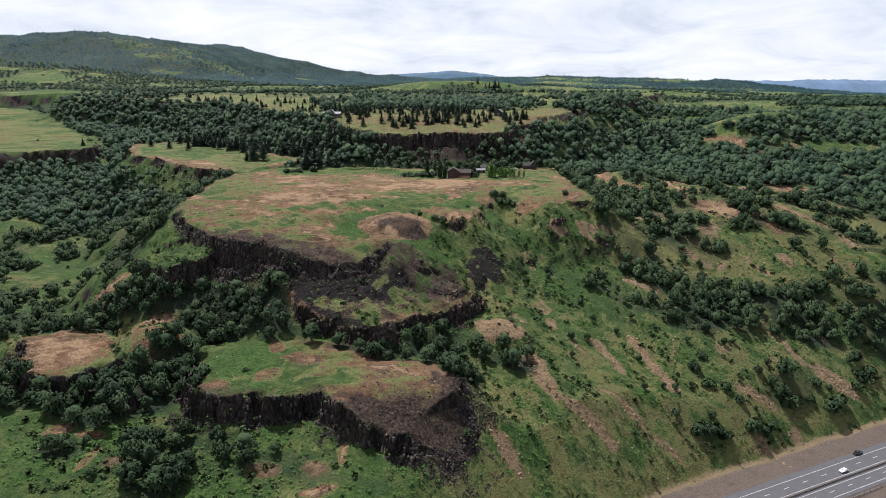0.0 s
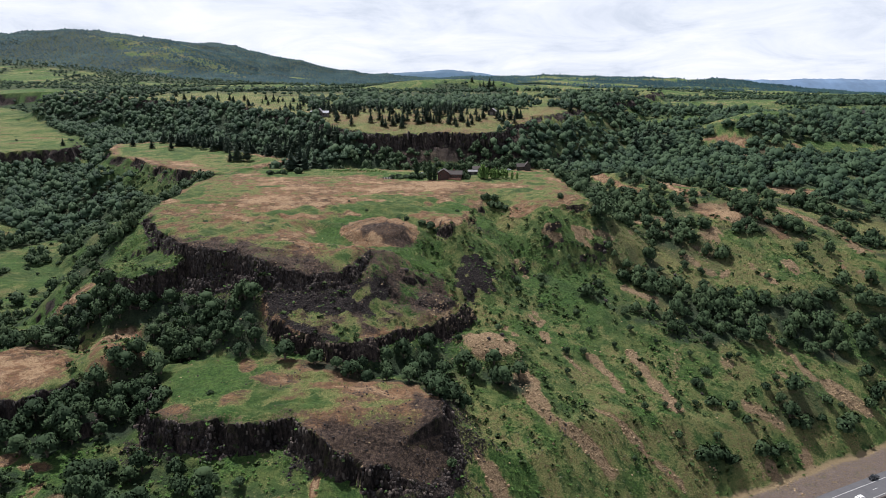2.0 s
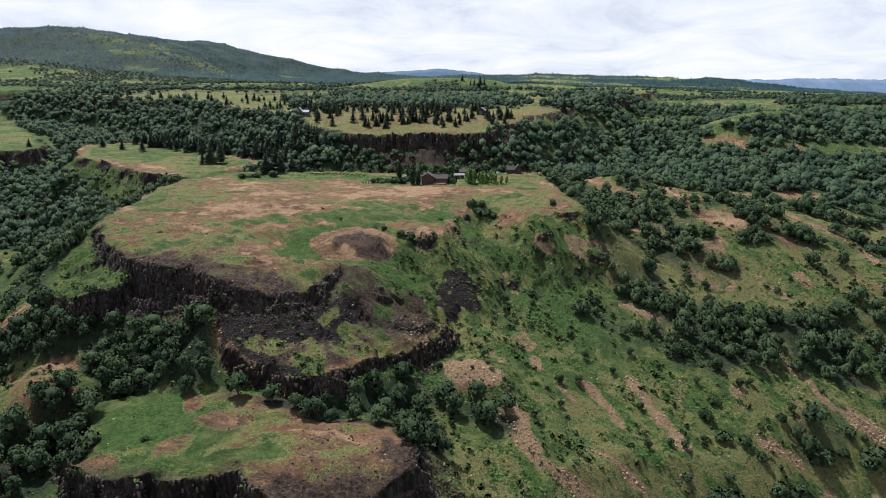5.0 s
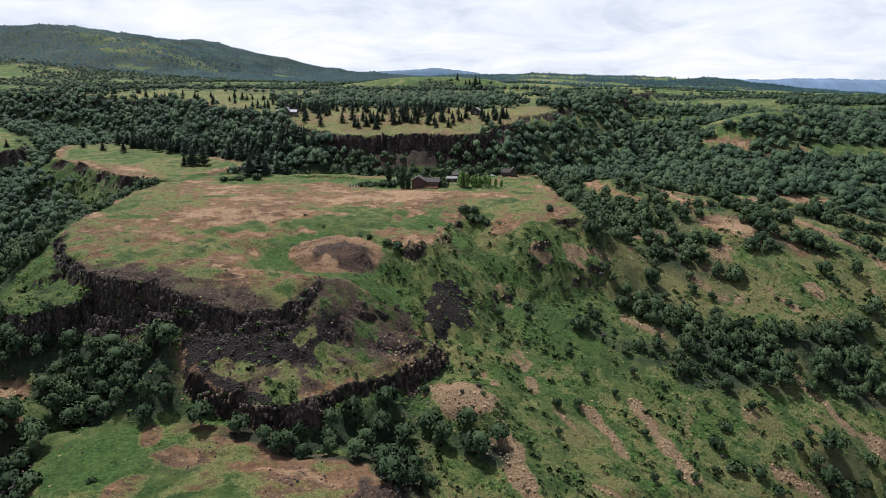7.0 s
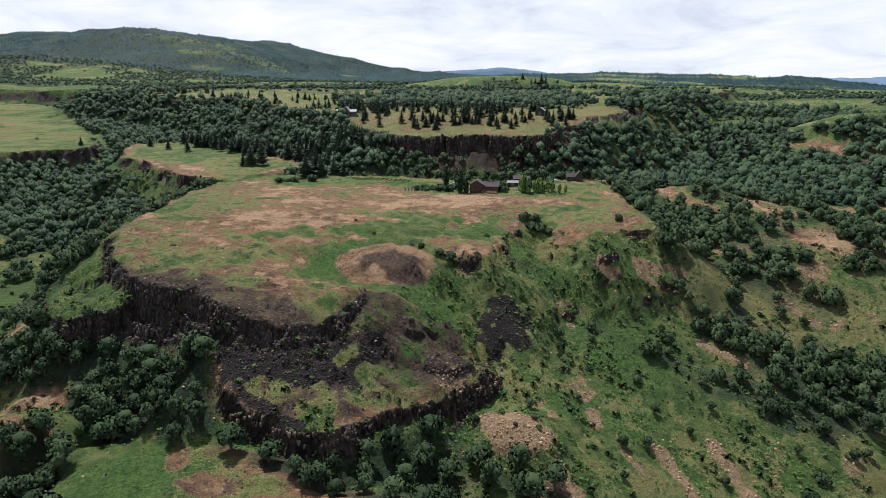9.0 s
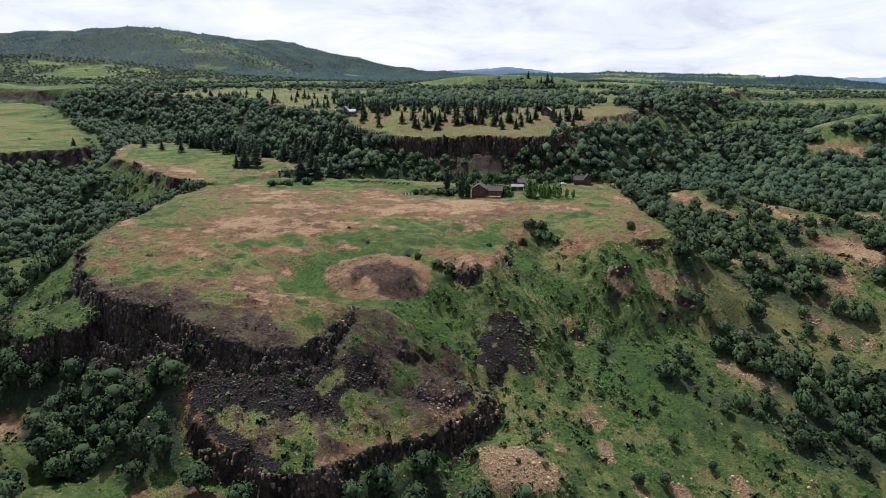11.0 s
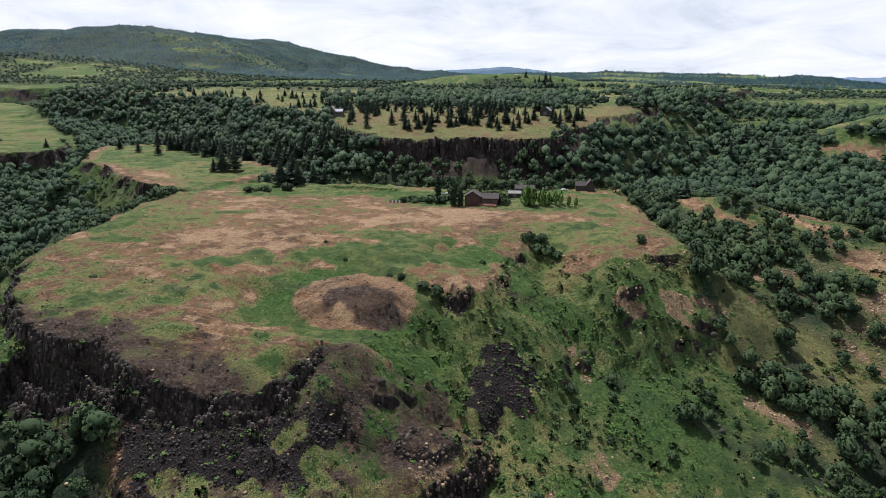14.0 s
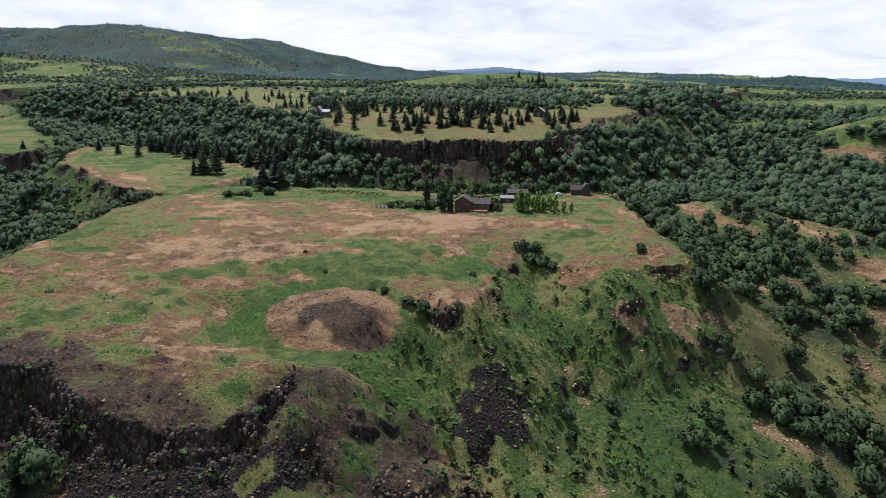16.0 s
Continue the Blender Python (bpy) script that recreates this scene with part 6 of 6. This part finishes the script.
for px, py, s in ((20, 562, 1.2), (27, 566, 1.3), (33, 572, 1.4), (52, 572, 1.3), (58, 579, 1.5), (46, 580, 1.4), (64, 590, 1.5), (72, 594, 1.4), (92, 588, 1.5), (97, 580, 1.2),
                  (12, 560, 1.3), (4, 566, 1.4), (-4, 572, 1.3), (0, 556, 1.1), (14, 572, 1.4), (40, 584, 1.4), (-16, 580, 1.3), (76, 604, 1.4), (101, 570, 1.0)):
    t = copy_thing(oaks[int(px) % 6], pose(0, 0, 0))
    t.matrix_basis = pose(px, py, ground_at(px, py) - 0.2, 0, 0, rng.uniform(0, 360)) @ Matrix.Scale(s, 4)
for k in range(26):
    plant(pines[k % 5], used, rng.uniform(130, 420), rng.uniform(600, 900), rng.uniform(0.9, 1.4))
for k in range(60):
    along = rng.uniform(0, 1) ** 1.3
    plant(pines[k % 5], used, -150 - 400 * along + rng.uniform(-15, 15), 745 + 250 * along + rng.uniform(5, 130), rng.uniform(0.6, 1.0))

poplar = new("poplar_tree")
stack = [crown_arrays(rng, 4, 26, 2.3 * w, 2.6, 1.15 * j - 0.5, 0.34) for j, w in enumerate((0.75, 1.0, 1.1, 1.1, 1.05, 0.95, 0.8, 0.6, 0.35))]
sv, sf = joined([c[:2] for c in stack])
part("crown", (sv, sf, np.concatenate([c[2] for c in stack])), OAK_LEAF, poplar)
part("trunk", tube([(0, 0, -1), (0, 0, 3)], [0.25, 0.15]), BARK, poplar)
tagged(poplar, "tall narrow dark green poplar beside the red house", "tree", "poplars by the house")
for k, (px, py, s, sz) in enumerate(((-14, 534, 1.2, 1.05), (-2.5, 510, 1.6, 0.82), (-7, 541, 1.0, 1.1), (1.5, 508, 1.1, 0.8))):
    plant(poplar, used, px, py, s, sz)

bush_kinds = []
for k in range(3):
    b = new("bush")
    part("crown", crown_arrays(rng, 6, 55, 2.4, 2.6, -0.3, 0.36), OAK_LEAF, b)
    tagged(b, "dense dark green bush standing alone in the dry grass", "bush", "bushes on the mesa")
    bush_kinds.append(b)
for k, (px, py, s) in enumerate(((0, 381, 1.5), (-5, 383, 1.2), (4, 380, 1.0), (-20, 392, 0.6), (-15, 391, 0.8), (17, 412, 0.7), (42, 443, 1.7), (47, 440, 1.6), (38, 448, 1.5), (51, 436, 1.3), (44, 448, 1.4),
                                 (89, 440, 0.9), (90, 446, 0.9), (-131, 372, 0.7), (-55, 425, 0.4), (-41, 405, 0.6), (-139, 543, 1.5), (-134, 547, 1.2), (-129, 548, 1.4),
                                 (-118, 556, 1.9), (-85, 242, 0.6), (-104, 243, 1.8), (-33, 518, 1.3), (-28, 522, 1.6), (-22, 519, 1.5), (-16, 520, 1.7), (-11, 516, 1.5),
                                 (-25, 514, 1.2), (-18, 514, 1.1), (122, 261, 2.0), (128, 262, 2.2), (134, 262, 1.7), (152, 269, 1.8), (158, 270, 1.6), (164, 273, 1.2), (204, 291, 2.3), (210, 295, 2.0), (132, 298, 1.4), (136, 288, 1.6), (112, 266, 1.0), (176, 286, 1.2), (184, 290, 1.4), (193, 292, 1.1), (145, 286, 1.3), (150, 281, 1.1), (200, 301, 1.3), (226, 306, 1.5), (233, 313, 1.7), (241, 318, 1.9), (236, 324, 1.5), (168, 300, 1.1), (140, 306, 1.2), (-152, 232, 1.6), (-146, 236, 1.4), (-104, 236, 1.4), (-150, 250, 1.2), (27, 512, 1.4), (25, 518, 2.1), (18, 526, 2.0), (8, 528, 2.2), (-8, 524, 1.8))):
    plant(bush_kinds[k % 3], used, px, py, s, rng.uniform(0.8, 1.2))

thicket = []
for k in range(3):
    b = new("willow_clump")
    part("crown", crown_arrays(rng, 5, 40, 1.3, 3.2, 0.0, 0.34), BRIGHT_LEAF, b)
    part("stem", tube([(0, 0, -0.5), (0, 0, 1.5)], [0.1, 0.06], 5), BARK, b)
    tagged(b, "bright green young willow in a thicket on the lawn", "tree", "willows on the lawn")
    thicket.append(b)
for k in range(34):
    px, py = 38 + 32 * rng.random() ** 1.3, 507 + 10 * rng.random()
    plant(thicket[k % 3], used, px, py, rng.uniform(1.1, 1.6) * (1.1 - 0.018 * (px - 38)), rng.uniform(1.3, 2.1))

# rows of vines
vine = new("vine_row")
row = joined([tuple((crown_arrays(rng, 1, 10, 0.75, 1.3, 0.25, 0.32)[0] + np.array([2.1 * j - 4.2, 0, 0]), crown_arrays(rng, 1, 10, 0.75, 1.3, 0.25, 0.32)[1])) for j in range(5)])
part("vines", row, BRIGHT_LEAF, vine)
for j in range(3):
    part("stake", tube([(5.0 * j - 5.0, 0, -0.3), (5.0 * j - 5.0, 0, 1.9)], [0.06, 0.06], 5), GREY_WOOD, vine)
tagged(vine, "row of green vines on grey stakes", "vines", "rows of vines")
for k in range(14):
    plant(vine, used, -88 + 3.4 * k, 566 - 0.9 * k, 1.0).rotation_euler = (0, 0, radians(82))

# garden gate and fence of pale boards
fence = site("fence", -37, 512, 8)
for k in range(7):
    box_part("board", (-3.3 + k * 1.05, -2.5 + k * 1.05, -0.05, 0.05, 0.1, 1.5), TRIM if k % 2 else GREY_WOOD, fence)
for k in range(4):
    box_part("post", (-3.6 + 2.4 * k, -3.45 + 2.4 * k, -0.1, 0.1, -0.4, 1.8), GREY_WOOD, fence)
tagged(fence, "pale weathered board fence at the garden's corner", "fence")

# boulders that stand out on the slopes
for px, py, s in ((123, 383, 2.2), (111, 400, 1.8), (112, 404, 1.6), (98, 372, 1.2), (80, 313, 1.2), (101, 356, 1.4), (133, 293, 1.0), (62, 374, 1.0), (57, 383, 1.8),
                  (155, 393, 1.4), (36, 303, 1.5), (29, 297, 1.3), (17, 330, 1.6), (-12, 331, 1.8), (127, 264, 0.9)):
    v, f = stone_arrays(rng, 0.85)
    b = new("boulder", mesh_from_arrays("boulder", v, f, 3))
    b.data.materials.append(BASALT)
    b.matrix_basis = pose(px, py, ground_at(px, py) + 0.25 * s, rng.uniform(-15, 15), rng.uniform(-15, 15), rng.uniform(0, 360)) @ Matrix.Scale(s, 4)
    tagged(b, "dark basalt boulder resting on the grassy slope", "boulder", "boulders on the slope")
